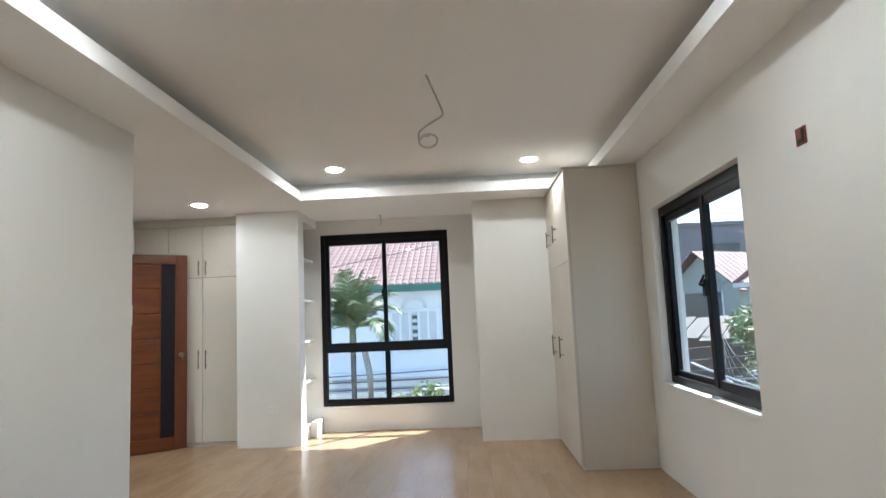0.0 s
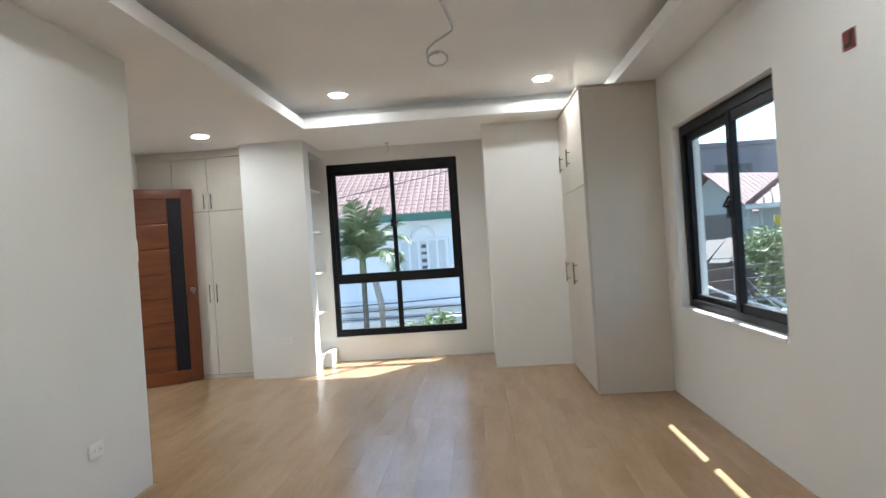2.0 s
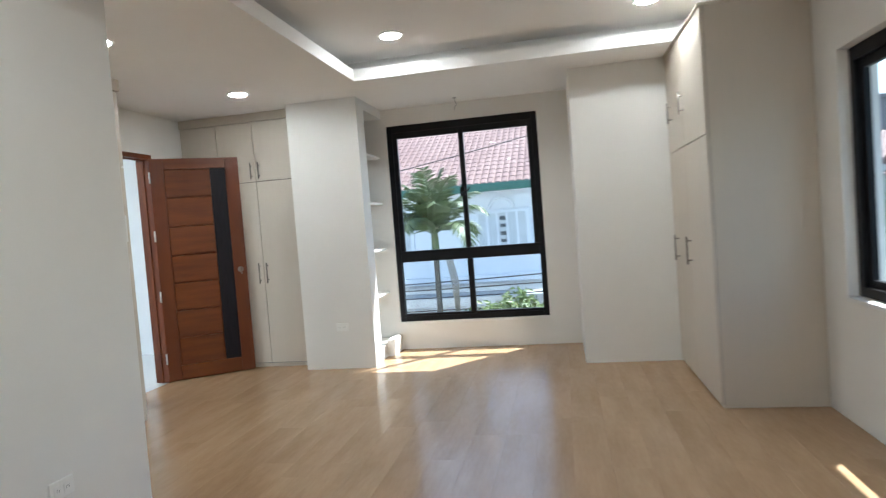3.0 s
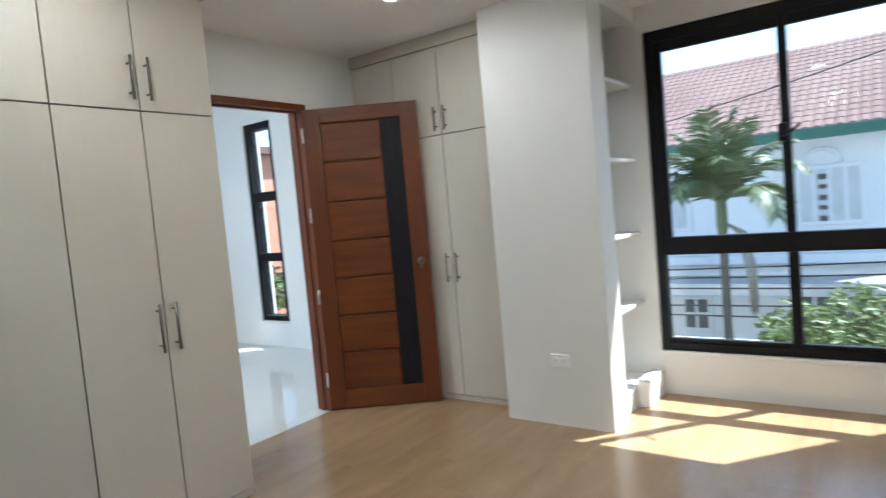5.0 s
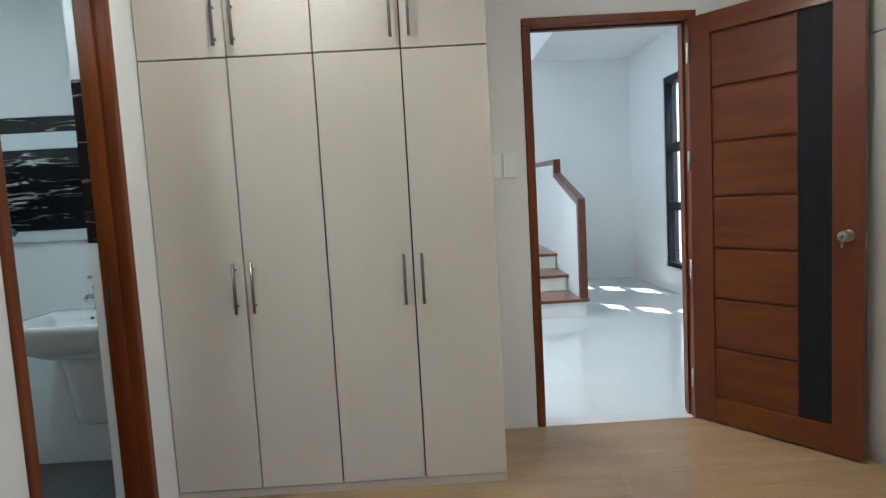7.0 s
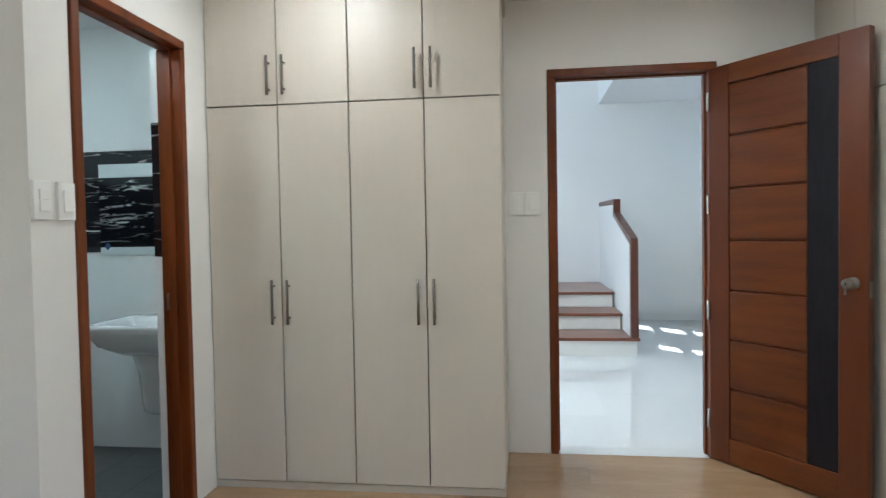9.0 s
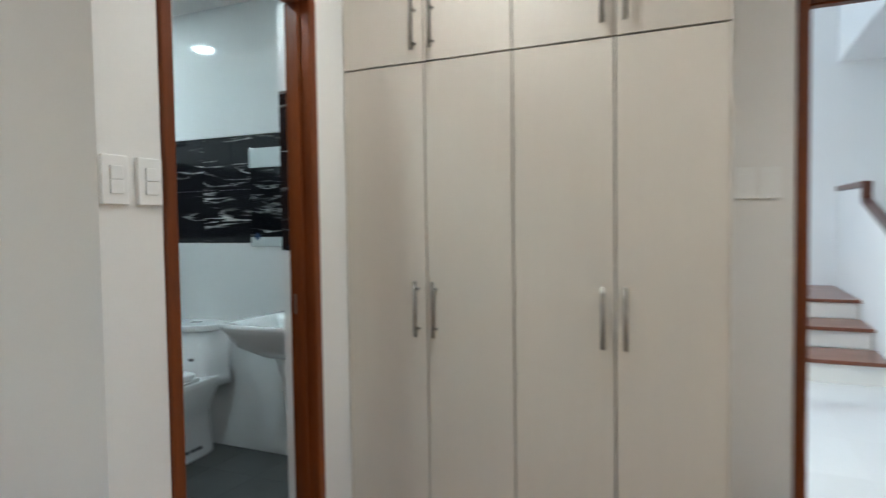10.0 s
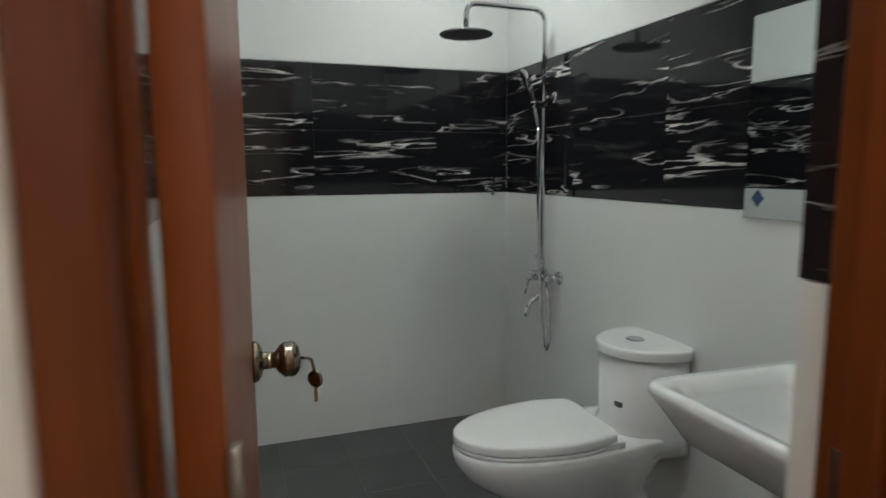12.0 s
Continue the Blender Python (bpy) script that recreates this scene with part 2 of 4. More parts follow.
def tube(bm, pts, r, steps=10):
    pts = [Vector(p) for p in pts]
    rings, side = [], None
    for i, p in enumerate(pts):
        d = (pts[min(i + 1, len(pts) - 1)] - pts[max(i - 1, 0)]).normalized()
        if side is None:
            side = d.orthogonal().normalized()
        side = (side - d * side.dot(d)).normalized()
        up = d.cross(side)
        rings.append([bm.verts.new(p + r * (math.cos(6.28318 * k / steps) * side + math.sin(6.28318 * k / steps) * up)) for k in range(steps)])
    for a, b in zip(rings, rings[1:]):
        for k in range(steps):
            bm.faces.new((a[k], a[(k + 1) % steps], b[(k + 1) % steps], b[k])).smooth = True
    bm.faces.new(rings[0][::-1])
    bm.faces.new(rings[-1])


def bend(pts, r=0.04, n=6):
    """The corners of a polyline rounded."""
    pts = [Vector(p) for p in pts]
    out = [pts[0]]
    for a, b, c in zip(pts, pts[1:], pts[2:]):
        q = min(r, (a - b).length / 2, (c - b).length / 2)
        s, e = b + (a - b).normalized() * q, b + (c - b).normalized() * q
        out += [(1 - t) ** 2 * s + 2 * t * (1 - t) * b + t * t * e for t in (i / n for i in range(n + 1))]
    return out + [pts[-1]]


def loft(bm, loops, cap=True):
    rings = [[bm.verts.new(p) for p in lp] for lp in loops]
    n = len(rings[0])
    for a, b in zip(rings, rings[1:]):
        for k in range(n):
            bm.faces.new((a[k], a[(k + 1) % n], b[(k + 1) % n], b[k])).smooth = True
    if cap:
        bm.faces.new(rings[0][::-1])
        bm.faces.new(rings[-1])


def part(name, bm, mat, parent=None, label="", at=None):
    bmesh.ops.recalc_face_normals(bm, faces=bm.faces[:])
    me = bpy.data.meshes.new(name)
    bm.to_mesh(me)
    bm.free()
    me.materials.append(mat)
    ob = new(name, me)
    if parent:
        ob.parent = parent
    if at is not None:
        ob.matrix_basis = at
    if label:
        ob["label"] = label
    return ob


def thing(name, label, category, at=None, group="", kind=""):
    ob = new(name)
    if at is not None:
        ob.matrix_basis = at
    return tagged(ob, label, category, group, kind)


def structure(name, bm, mat, label, category):
    return tagged(part(name, bm, mat), label, category, kind="structure")


def wall(axis, lo, hi, t0, t1, z0, z1, holes=()):
    """Boxes of a wall along axis from lo to hi, from t0 to t1 across it, with openings (a, b, bottom, top)."""
    out, at = [], lo
    for a, b, bottom, top in sorted(holes):
        out += [(at, a, z0, z1), (a, b, z0, bottom), (a, b, top, z1)]
        at = b
    out.append((at, hi, z0, z1))
    out = [o for o in out if o[1] - o[0] > 1e-4 and o[3] - o[2] > 1e-4]
    return [(a, t0, p, b, t1, q) if axis == "x" else (t0, a, p, t1, b, q) for a, b, p, q in out]


# ---- the rooms ----
XE, YN, XW, YB, XB, YS = 2.46, 7.82, -2.73, 4.19, -1.045, -1.10
SOF, TRAY, TOP = 2.49, 2.69, 2.85
structure("wall_north", boxes(*wall("x", XW, XE, YN, YN + 0.12, -0.1, TOP, [(-0.775, 0.765, 0.285, 2.32)])), PAINT, "smooth off-white painted wall around the tall window", "wall")
structure("wall_east", boxes(*wall("y", YS, YN + 0.2, XE, XE + 0.2, -0.1, TOP, [(3.80, 5.385, 0.705, 2.05)])), PAINT, "smooth off-white painted wall around the sliding window", "wall")
structure("wall_west", boxes(*wall("y", 1.5, YN + 0.38, XW - 0.12, XW, -0.1, 2.95, [(5.85, 6.735, -0.1, 2.115)])), PAINT, "off-white painted wall with the bedroom doorway", "wall")
structure("wall_bathroom_north", boxes(*wall("x", XW, XB, 4.06, YB, -0.1, TOP, [(-1.95, -1.235, -0.1, 2.125)])), PAINT, "off-white painted wall with the bathroom doorway", "wall")
structure("wall_bathroom_east", boxes((XB - 0.12, YS, -0.1, XB, 4.06, TOP)), PAINT, "long plain off-white painted wall", "wall")
structure("wall_bathroom_south", boxes((XW, 1.5, -0.1, XB - 0.12, 1.62, TOP)), PAINT, "painted wall behind the shower tiles", "wall")
structure("wall_south", boxes((XB, YS - 0.15, -0.1, XE + 0.2, YS, TOP)), PAINT, "plain off-white painted wall", "wall")
structure("wall_pilaster", boxes((XB, 1.08, 0, XB + 0.10, 1.46, SOF)), PAINT, "shallow off-white painted pilaster", "pilaster")

# ceilings
TX0, TX1, TY0, TY1, RC = -0.64, 2.13, -0.55, 6.50, 0.2
structure("ceiling_border", boxes(
    (XW, TY1, SOF, XE, YN, SOF + 0.095), (XW, YB, SOF, TX0, TY1, SOF + 0.095), (XB, YS, SOF, TX0, YB, SOF + 0.095),
    (TX1, YS, SOF, XE, TY1, SOF + 0.095), (TX0, YS, SOF, TX1, TY0, SOF + 0.095)), CEIL, "white dropped ceiling border around the tray", "ceiling")
structure("ceiling", boxes((TX0 - RC, TY0 - RC, TRAY, TX1 + RC, TY1 + RC, TRAY + 0.06)), CEIL, "plain white raised tray ceiling", "ceiling")
structure("ceiling_cove", boxes(
    (TX0 - RC - 0.03, TY0 - RC - 0.03, SOF + 0.095, TX0 - RC, TY1 + RC + 0.03, TRAY + 0.06), (TX1 + RC, TY0 - RC - 0.03, SOF + 0.095, TX1 + RC + 0.03, TY1 + RC + 0.03, TRAY + 0.06),
    (TX0 - RC, TY1 + RC, SOF + 0.095, TX1 + RC, TY1 + RC + 0.03, TRAY + 0.06), (TX0 - RC, TY0 - RC - 0.03, SOF + 0.095, TX1 + RC, TY0 - RC, TRAY + 0.06)), CEIL, "white unlit cove recess of the tray ceiling", "ceiling cove")
structure("ceiling_bathroom", boxes((XW, 1.62, SOF, XB - 0.12, 4.06, SOF + 0.1)), CEIL, "white bathroom ceiling", "ceiling")
structure("roof_slab", boxes((XW - 0.12, YS - 0.15, TOP, XE + 0.2, YN + 0.2, TOP + 0.15)), GREYWALL, "concrete slab above the bedroom", "roof")

# columns
structure("wall_column_left", boxes((-1.50, 7.036, 0, -0.82, 7.245, SOF), (-1.50, 7.245, 0, -1.40, YN, SOF), (-1.40, 7.245, 2.40, -0.82, YN, SOF)), PAINT, "off-white column with a shelf niche in its side", "column")
structure("wall_column_right", boxes((1.07, 6.97, 0, XE, YN, SOF)), PAINT, "plain off-white square column beside the window", "column")
niche = thing("niche_shelves", "white built-in shelves in the niche beside the window", "shelf", pose(0, 0, 0))
for z in (0.62, 1.07, 1.54, 2.015):
    part("shelf", boxes((-1.398, 7.247, z - 0.022, -0.865, YN - 0.002, z), bevel=0.003), PAINT, niche)
part("base", boxes((-1.398, 7.247, 0.0, -0.845, YN - 0.002, 0.13), bevel=0.003), PAINT, niche, "sunlit white base block")
part("step", boxes((-0.845, 7.50, 0.0, -0.77, YN - 0.002, 0.16), bevel=0.003), PAINT, niche, "small white block at the foot of the shelves")

# floors
structure("floor", boxes((XB, YS, -0.1, XE, YN, -0.012), (XW, YB, -0.1, XB, YN, -0.012)), JOINT, "light oak laminate plank floor with a satin sheen", "floor")
structure("floor_bathroom", boxes((XW, 1.62, -0.15, XB - 0.12, 4.06, -0.038)), DARKGROUT, "dark grey matt tiled bathroom floor", "floor")
structure("threshold", boxes((-1.905, 4.062, -0.1, -1.28, YB, -0.002), bevel=0.003), BATHFLOOR, "grey stone bathroom threshold", "threshold")
HX0, HY0, HY1, HZ = -7.75, 2.6, 8.05, 2.9
structure("floor_hall", boxes((HX0, HY0, -0.1, XW - 0.12, HY1, -0.016)), GROUT, "polished white tiled hall floor", "floor")
structure("floor_doorway", boxes((XW - 0.119, 5.895, -0.1, XW - 0.002, 6.690, 0.0)), HALLTILE, "white tile strip in the doorway", "floor")
HW = [(-6.60, -6.06, 0.28, 2.42), (-5.19, -4.73, 0.28, 2.42)]
structure("wall_hall_north", boxes(*wall("x", HX0, XW - 0.12, HY1, HY1 + 0.2, -0.1, HZ + 0.1, HW)), HALLPAINT, "white hall wall with two tall narrow windows", "wall")
structure("wall_hall_west", boxes((HX0 - 0.15, HY0 - 0.15, -0.1, HX0, HY1 + 0.2, 5.2)), HALLPAINT, "plain white hall wall behind the stairs", "wall")
# unseen wall; its big openings are added to brighten the hall with daylight
structure("wall_hall_south", boxes(*wall("x", HX0, XW - 0.12, HY0 - 0.15, HY0, -0.1, 5.2, [(-7.6, -5.1, 0.1, 4.9), (-4.95, -2.95, 0.05, 2.75)])), HALLPAINT, "unseen white hall wall with openings added to let daylight in", "wall")
structure("ceiling_hall", boxes((HX0, 6.75, HZ, XW - 0.12, HY1, HZ + 0.1), (-5.0, HY0, HZ, XW - 0.12, 6.75, HZ + 0.1)), HALLPAINT, "white hall ceiling open above the stairs", "ceiling")
structure("roof_hall", boxes((HX0, HY0, 5.1, -4.9, 6.85, 5.2), (-5.0, HY0, 3.0, -4.9, 6.75, 5.1), (HX0, 6.75, 3.0, -4.9, 6.85, 5.1)), HALLPAINT, "white stairwell walls and ceiling", "ceiling")

# ---- windows ----


def window(name, label, axis, face, outer, bars, panes, sill, depth=0.07, out=1, off=0.0):
    """A black framed window in a wall: bars and panes are (a0, z0, a1, z1) along the wall; it sits just behind the inner face."""
    w = tagged(new(name), label, "window", kind="structure")

    def to(a0, z0, a1, z1, t0, t1):
        lo, hi = sorted((face + out * (t0 + off), face + out * (t1 + off)))
        return (a0, lo, z0, a1, hi, z1) if axis == "x" else (lo, a0, z0, hi, a1, z1)
    a0, z0, a1, z1 = outer
    fw = 0.055
    part("window_frame", boxes(to(a0 + 0.002, z0 + 0.002, a0 + fw, z1 - 0.002, 0.012, 0.012 + depth), to(a1 - fw, z0 + 0.002, a1 - 0.002, z1 - 0.002, 0.012, 0.012 + depth),
                               to(a0 + fw, z0 + 0.002, a1 - fw, z0 + fw, 0.012, 0.012 + depth), to(a0 + fw, z1 - fw - 0.02, a1 - fw, z1 - 0.002, 0.012, 0.012 + depth), bevel=0.004), BLACK, w, "black powder-coated aluminium frame")
    for nm, b0, c0, b1, c1, t0, t1 in bars:
        part(nm, boxes(to(b0, c0, b1, c1, t0, t1), bevel=0.004), BLACK, w)
    for b0, c0, b1, c1, t in panes:
        p = part("pane", boxes(to(b0, c0, b1, c1, t, t + 0.005)), GLASS, w)
        p.visible_shadow = False
    part("window_sill", boxes(to(a0 + 0.003, z0 - 0.024, a1 - 0.003, z0 + 0.001, -0.010 - off, 0.17 - off), bevel=0.004), SILL, w, "white plastered sill") if sill else None
    return w


W1 = window("window_1", "tall black aluminium window with two upper and two lower panes", "x", YN, (-0.775, 0.285, 0.765, 2.32),
            [("transom", -0.72, 0.905, 0.71, 1.018, 0.014, 0.082), ("upper_mullion", -0.03, 1.018, 0.018, 2.25, 0.020, 0.075), ("lower_mullion", -0.028, 0.34, 0.028, 0.905, 0.018, 0.078),
             ("sash", -0.72, 1.018, -0.672, 2.25, 0.024, 0.06), ("sash", 0.662, 1.018, 0.71, 2.25, 0.024, 0.06), ("sash", -0.672, 2.185, -0.03, 2.25, 0.024, 0.06), ("sash", 0.018, 2.185, 0.662, 2.25, 0.024, 0.06),
             ("bottom_rail", -0.72, 0.34, -0.028, 0.365, 0.02, 0.06), ("bottom_rail", 0.028, 0.34, 0.71, 0.365, 0.02, 0.06)],
            [(-0.672, 1.018, -0.03, 2.185, 0.045), (0.018, 1.018, 0.662, 2.185, 0.040), (-0.72, 0.365, -0.028, 0.905, 0.045), (0.028, 0.365, 0.71, 0.905, 0.045)], True)
bm = boxes((-0.045, YN - 0.012, 1.54, 0.005, YN + 0.018, 1.64), bevel=0.006)
tube(bm, bend([(-0.02, YN - 0.01, 1.57), (-0.01, YN - 0.035, 1.575), (0.05, YN - 0.04, 1.60), (0.065, YN - 0.04, 1.63)], 0.02), 0.008)
part("latch", bm, BLACK, W1, "black crescent latch")
W2 = window("window_2", "black aluminium two-pane sliding window", "y", XE, (3.80, 0.705, 5.385, 2.05),
            [("meeting_stile", 4.47, 0.76, 4.53, 1.975, 0.006, 0.05), ("meeting_stile", 4.53, 0.76, 4.585, 1.975, 0.03, 0.078),
             ("sash", 3.855, 0.76, 3.90, 1.975, 0.016, 0.05), ("sash", 3.90, 0.76, 4.47, 0.81, 0.016, 0.05), ("sash", 3.90, 1.915, 4.47, 1.975, 0.016, 0.05),
             ("sash", 5.29, 0.76, 5.33, 1.975, 0.04, 0.075), ("sash", 4.585, 0.76, 5.29, 0.80, 0.04, 0.075), ("sash", 4.585, 1.925, 5.29, 1.975, 0.04, 0.075)],
            [(3.90, 0.81, 4.47, 1.915, 0.033), (4.585, 0.80, 5.29, 1.925, 0.058)], True, off=0.045)
XL = XE + 0.045
bm = boxes((XL - 0.02, 4.475, 1.33, XL + 0.008, 4.525, 1.44), bevel=0.006)
tube(bm, bend([(XL - 0.02, 4.49, 1.40), (XL - 0.045, 4.50, 1.405), (XL - 0.05, 4.44, 1.43), (XL - 0.045, 4.41, 1.46)], 0.02), 0.008)
part("latch", bm, BLACK, W2, "black crescent latch")
for k, (a, b, lo, hi) in enumerate(HW):
    window("window_%d" % (3 + k), "tall narrow black three-light hall window", "x", HY1, (a, lo, b, hi),
           [("transom", a + 0.055, 1.58, b - 0.055, 1.68, 0.014, 0.08), ("transom", a + 0.055, 0.93, b - 0.055, 1.02, 0.014, 0.08)],
           [(a + 0.055, 1.68, b - 0.055, hi - 0.07, 0.045), (a + 0.055, 1.02, b - 0.055, 1.58, 0.045), (a + 0.055, lo + 0.055, b - 0.055, 0.93, 0.045)], True, depth=0.12)
# unseen overhang, sized so only a thin strip of sun reaches the floor
structure("window_canopy", boxes((XE + 0.2, 3.3, 2.25, XE + 0.585, 5.9, 2.34)), PAINT, "unseen ledge added outside the window to trim the sun strip", "canopy")

# ---- doors ----


def hinge_bm(z, r=0.0055, h=0.1):
    bm = boxes((-0.010, -0.004, z - h / 2, 0.003, -0.001, z + h / 2))
    lathe(bm, [(r, -h / 2), (r, h / 2)], Matrix.Translation((0, -0.006, z)), 10)
    return bm


def knob_bm(x, z, side, y, k=1.0):
    """A round door knob with its rose, on the face at y, pointing to side."""
    bm = bmesh.new()
    m = pose(x, y, z, -90 * side, 0, 0) @ Matrix.Scale(k, 4)
    lathe(bm, [(0.033, 0), (0.033, 0.006), (0.026, 0.012), (0.014, 0.016), (0.013, 0.034), (0.022, 0.04), (0.029, 0.05), (0.0275, 0.054), (0.029, 0.058), (0.0275, 0.066), (0.018, 0.073), (0.004, 0.075)], m)
    return bm


def door_frame(name, label, axis, a0, a1, top, t0, t1, fw=0.042):
    d = tagged(new(name), label, "door frame", kind="structure")

    def to(p0, z0, p1, z1, u0, u1):
        return (p0, u0, z0, p1, u1, z1) if axis == "x" else (u0, p0, z0, u1, p1, z1)
    for nm, p0, z0, p1, z1 in (("jamb", a0, 0, a0 + fw, top - fw), ("jamb", a1 - fw, 0, a1, top - fw), ("head", a0, top - fw, a1, top)):
        part(nm, boxes(to(p0 + 0.001, z0, p1 - 0.001, z1 - 0.001, t0, t1), bevel=0.005), JAMB, d)
    mid = (t0 + t1) / 2
    part("stop", boxes(to(a0 + fw, 0, a0 + fw + 0.010, top - fw, mid - 0.022, mid + 0.012), to(a1 - fw - 0.010, 0, a1 - fw, top - fw, mid - 0.022, mid + 0.012), to(a0 + fw + 0.01, top - fw - 0.010, a1 - fw - 0.01, top - fw, mid - 0.022, mid + 0.012), bevel=0.002), JAMB, d)
    return d


door_frame("door_frame_1", "dark red-brown varnished wooden door frame", "y", 5.852, 6.733, 2.113, XW - 0.13, XW + 0.012)
BF = door_frame("door_frame_2", "dark red-brown varnished bathroom door frame", "x", -1.948, -1.237, 2.123, 4.085, YB + 0.012)
part("strike_plate", boxes((-1.907, 4.105, 0.91, -1.9035, 4.135, 0.985), bevel=0.001), STEEL, BF, "small nickel strike plate")


def entry_door():
    L, T, H, z0 = 0.78, 0.042, 2.065, 0.008
    d = tagged(new("door_1"), "open red-brown panelled wooden door with a black vertical inlay", "door")
    d.matrix_basis = pose(-2.724, 6.690, 0, 0, 0, 36)
    s0, s1, s2 = 0.118, 0.518, 0.658
    part("hinge_stile", boxes((0.004, 0, z0, s0, T, z0 + H), bevel=0.003), STILE, d)
    part("lock_stile", boxes((s2, 0, z0, L, T, z0 + H), bevel=0.003), STILE, d)
    part("top_rail", boxes((s0, 0, 1.975, s2, T, z0 + H), bevel=0.003), MAHOGANY, d)
    part("bottom_rail", boxes((s0, 0.0, z0, s2, T, 0.14), bevel=0.003), MAHOGANY, d)
    part("inlay", boxes((s1, 0.007, 0.14, s2, T - 0.007, 1.975)), BLACKWOOD, d, "black textured vertical strip")
    edges = [0.14, 0.405, 0.66, 0.918, 1.176, 1.442, 1.712, 1.975]
    for a, b in zip(edges, edges[1:]):
        part("panel", boxes((s0, 0.004, a + 0.001, s1, T - 0.004, b - 0.009), bevel=0.006), MAHOGANY, d)
        part("groove", boxes((s0, 0.016, b - 0.0085, s1, T - 0.016, b + 0.0005)), JAMB, d)
    k = part("knob", knob_bm(L - 0.06, 0.99, -1, 0, 0.82), STEEL, d, "satin nickel round knob")
    part("keyhole", boxes((L - 0.063, -0.0635, 0.984, L - 0.057, -0.0617, 0.996)), DARK, k)
    bm = boxes((L - 0.065, -0.066, 0.945, L - 0.055, -0.064, 0.985), bevel=0.0008)
    part("key", bm, STEEL, k, "small key hanging in the lock")
    part("latch_plate", boxes((L, 0.009, 0.93, L + 0.0015, 0.033, 1.0)), STEEL, d)
    for z in (0.22, 0.80, 1.36, 1.90):
        part("hinge", hinge_bm(z), HINGEMETAL, d, "nickel butt hinge")
    return d


entry_door()


def bath_door():
    L, T, H, z0 = 0.605, 0.038, 2.07, 0.006
    d = tagged(new("door_2"), "open red-brown varnished bathroom door with an antique knob", "door")
    d.matrix_basis = pose(-1.325, 4.078, 0, 0, 0, -94)
    part("leaf", boxes((0.004, 0, z0, L, T, z0 + H), bevel=0.003), BATHWOOD, d)
    k = part("knob", knob_bm(L - 0.06, 0.965, -1, 0), BRASSY, d, "round antique nickel knob")
    part("knob", knob_bm(L - 0.06, 0.965, 1, T), BRASSY, d, "round antique nickel knob")
    bm = bmesh.new()
    tube(bm, bend([(L - 0.06, -0.075, 0.965), (L - 0.06, -0.092, 0.963), (L - 0.06, -0.096, 0.940)], 0.012), 0.003, 6)
    lathe(bm, [(0.002, -0.003), (0.013, -0.003), (0.015, 0.0), (0.013, 0.003), (0.002, 0.003)], pose(L - 0.06, -0.097, 0.927, 90, 0, 55), 16)
    box(bm, L - 0.066, -0.100, 0.890, L - 0.056, -0.094, 0.915)
    part("key", bm, BRASSY, k, "key and ring hanging from the knob")
    for z in (0.25, 1.02, 1.85):
        part("hinge", hinge_bm(z, 0.005), STEEL, d, "dull steel butt hinge")
    return d


bath_door()

# ---- wardrobes ----


def handle(parent, x, z, length, at):
    bm = bmesh.new()
    tube(bm, [(x, -0.034, z - length / 2), (x, -0.034, z + length / 2)], 0.0065, 12)
    for dz in (-length / 2 + 0.03, length / 2 - 0.03):
        tube(bm, [(x, 0.0, z + dz), (x, -0.034, z + dz)], 0.005, 8)
    return part("handle", bm, STEEL, parent, "brushed nickel bar handle")


def wardrobe(label, at, seams, depth, split, top, handles, plinth=0.035, side=()):
    """Front along local x at y = 0, body behind it; handles: (door number, x)."""
    w = thing("wardrobe", label, "wardrobe", at)
    a, b = seams[0], seams[-1]
    # where no side shows, the whole body takes the dark gap-shade colour
    part("body", boxes((a, 0.02, plinth, b, depth, top), bevel=0.002), CREAM if side else GAPSHADE, w, "cream laminate carcass")
    # dark sheet painted in place of the shade between the doors
    part("gap_shade_sheet", boxes((a + 0.004, 0.0188, plinth + 0.006, b - 0.004, 0.0198, top - 0.002)), GAPSHADE, w, "thin dark sheet standing in for shade in the door gaps")
    part("plinth", boxes((a, 0.012, 0, b, depth, plinth - 0.001)), CREAM, w, "low cream plinth")
    part("crown", boxes((a, -0.014, top + 0.001, b + (0.014 if side else 0), depth, SOF - 0.001), bevel=0.003), TRIM, w, "beige cornice board")
    g = 0.0031
    doors = []
    for p, q in zip(seams, seams[1:]):
        for z0, z1, nm in ((plinth + 0.004, split, "lower"), (split, top, "upper")):
            doors.append((part("door", boxes((p + g, 0, z0 + g, q - g, 0.0185, z1 - g), bevel=0.0015), CREAM, w), (p + q) / 2, nm))
    for x, zs in handles:
        for nm, z, ln in (("lower", *zs[0]), ("upper", *zs[1])):
            d = min((o for o in doors if o[2] == nm), key=lambda o: abs(o[1] - x))
            handle(d[0], x, z, ln, None)
    return w


ZH = ((0.918, 0.213), (1.995, 0.185))
wardrobe("tall cream laminate wardrobe with four doors beside the bathroom", pose(-2.14, 4.192, 0, 0, 0, 90), [0, 0.362, 0.711, 1.069, 1.424], 0.585, 1.862, 2.405,
         [(0.325, ZH), (0.400, ZH), (1.032, ZH), (1.107, ZH)], side=(1,))
wardrobe("tall cream laminate wardrobe behind the open door", pose(0, 7.215, 0), [-2.728, -2.34, -1.95, -1.502], 0.60, 1.825, 2.405,
         [(-1.985, ((0.93, 0.2), (1.93, 0.16))), (-1.905, ((0.93, 0.2), (1.93, 0.16)))])
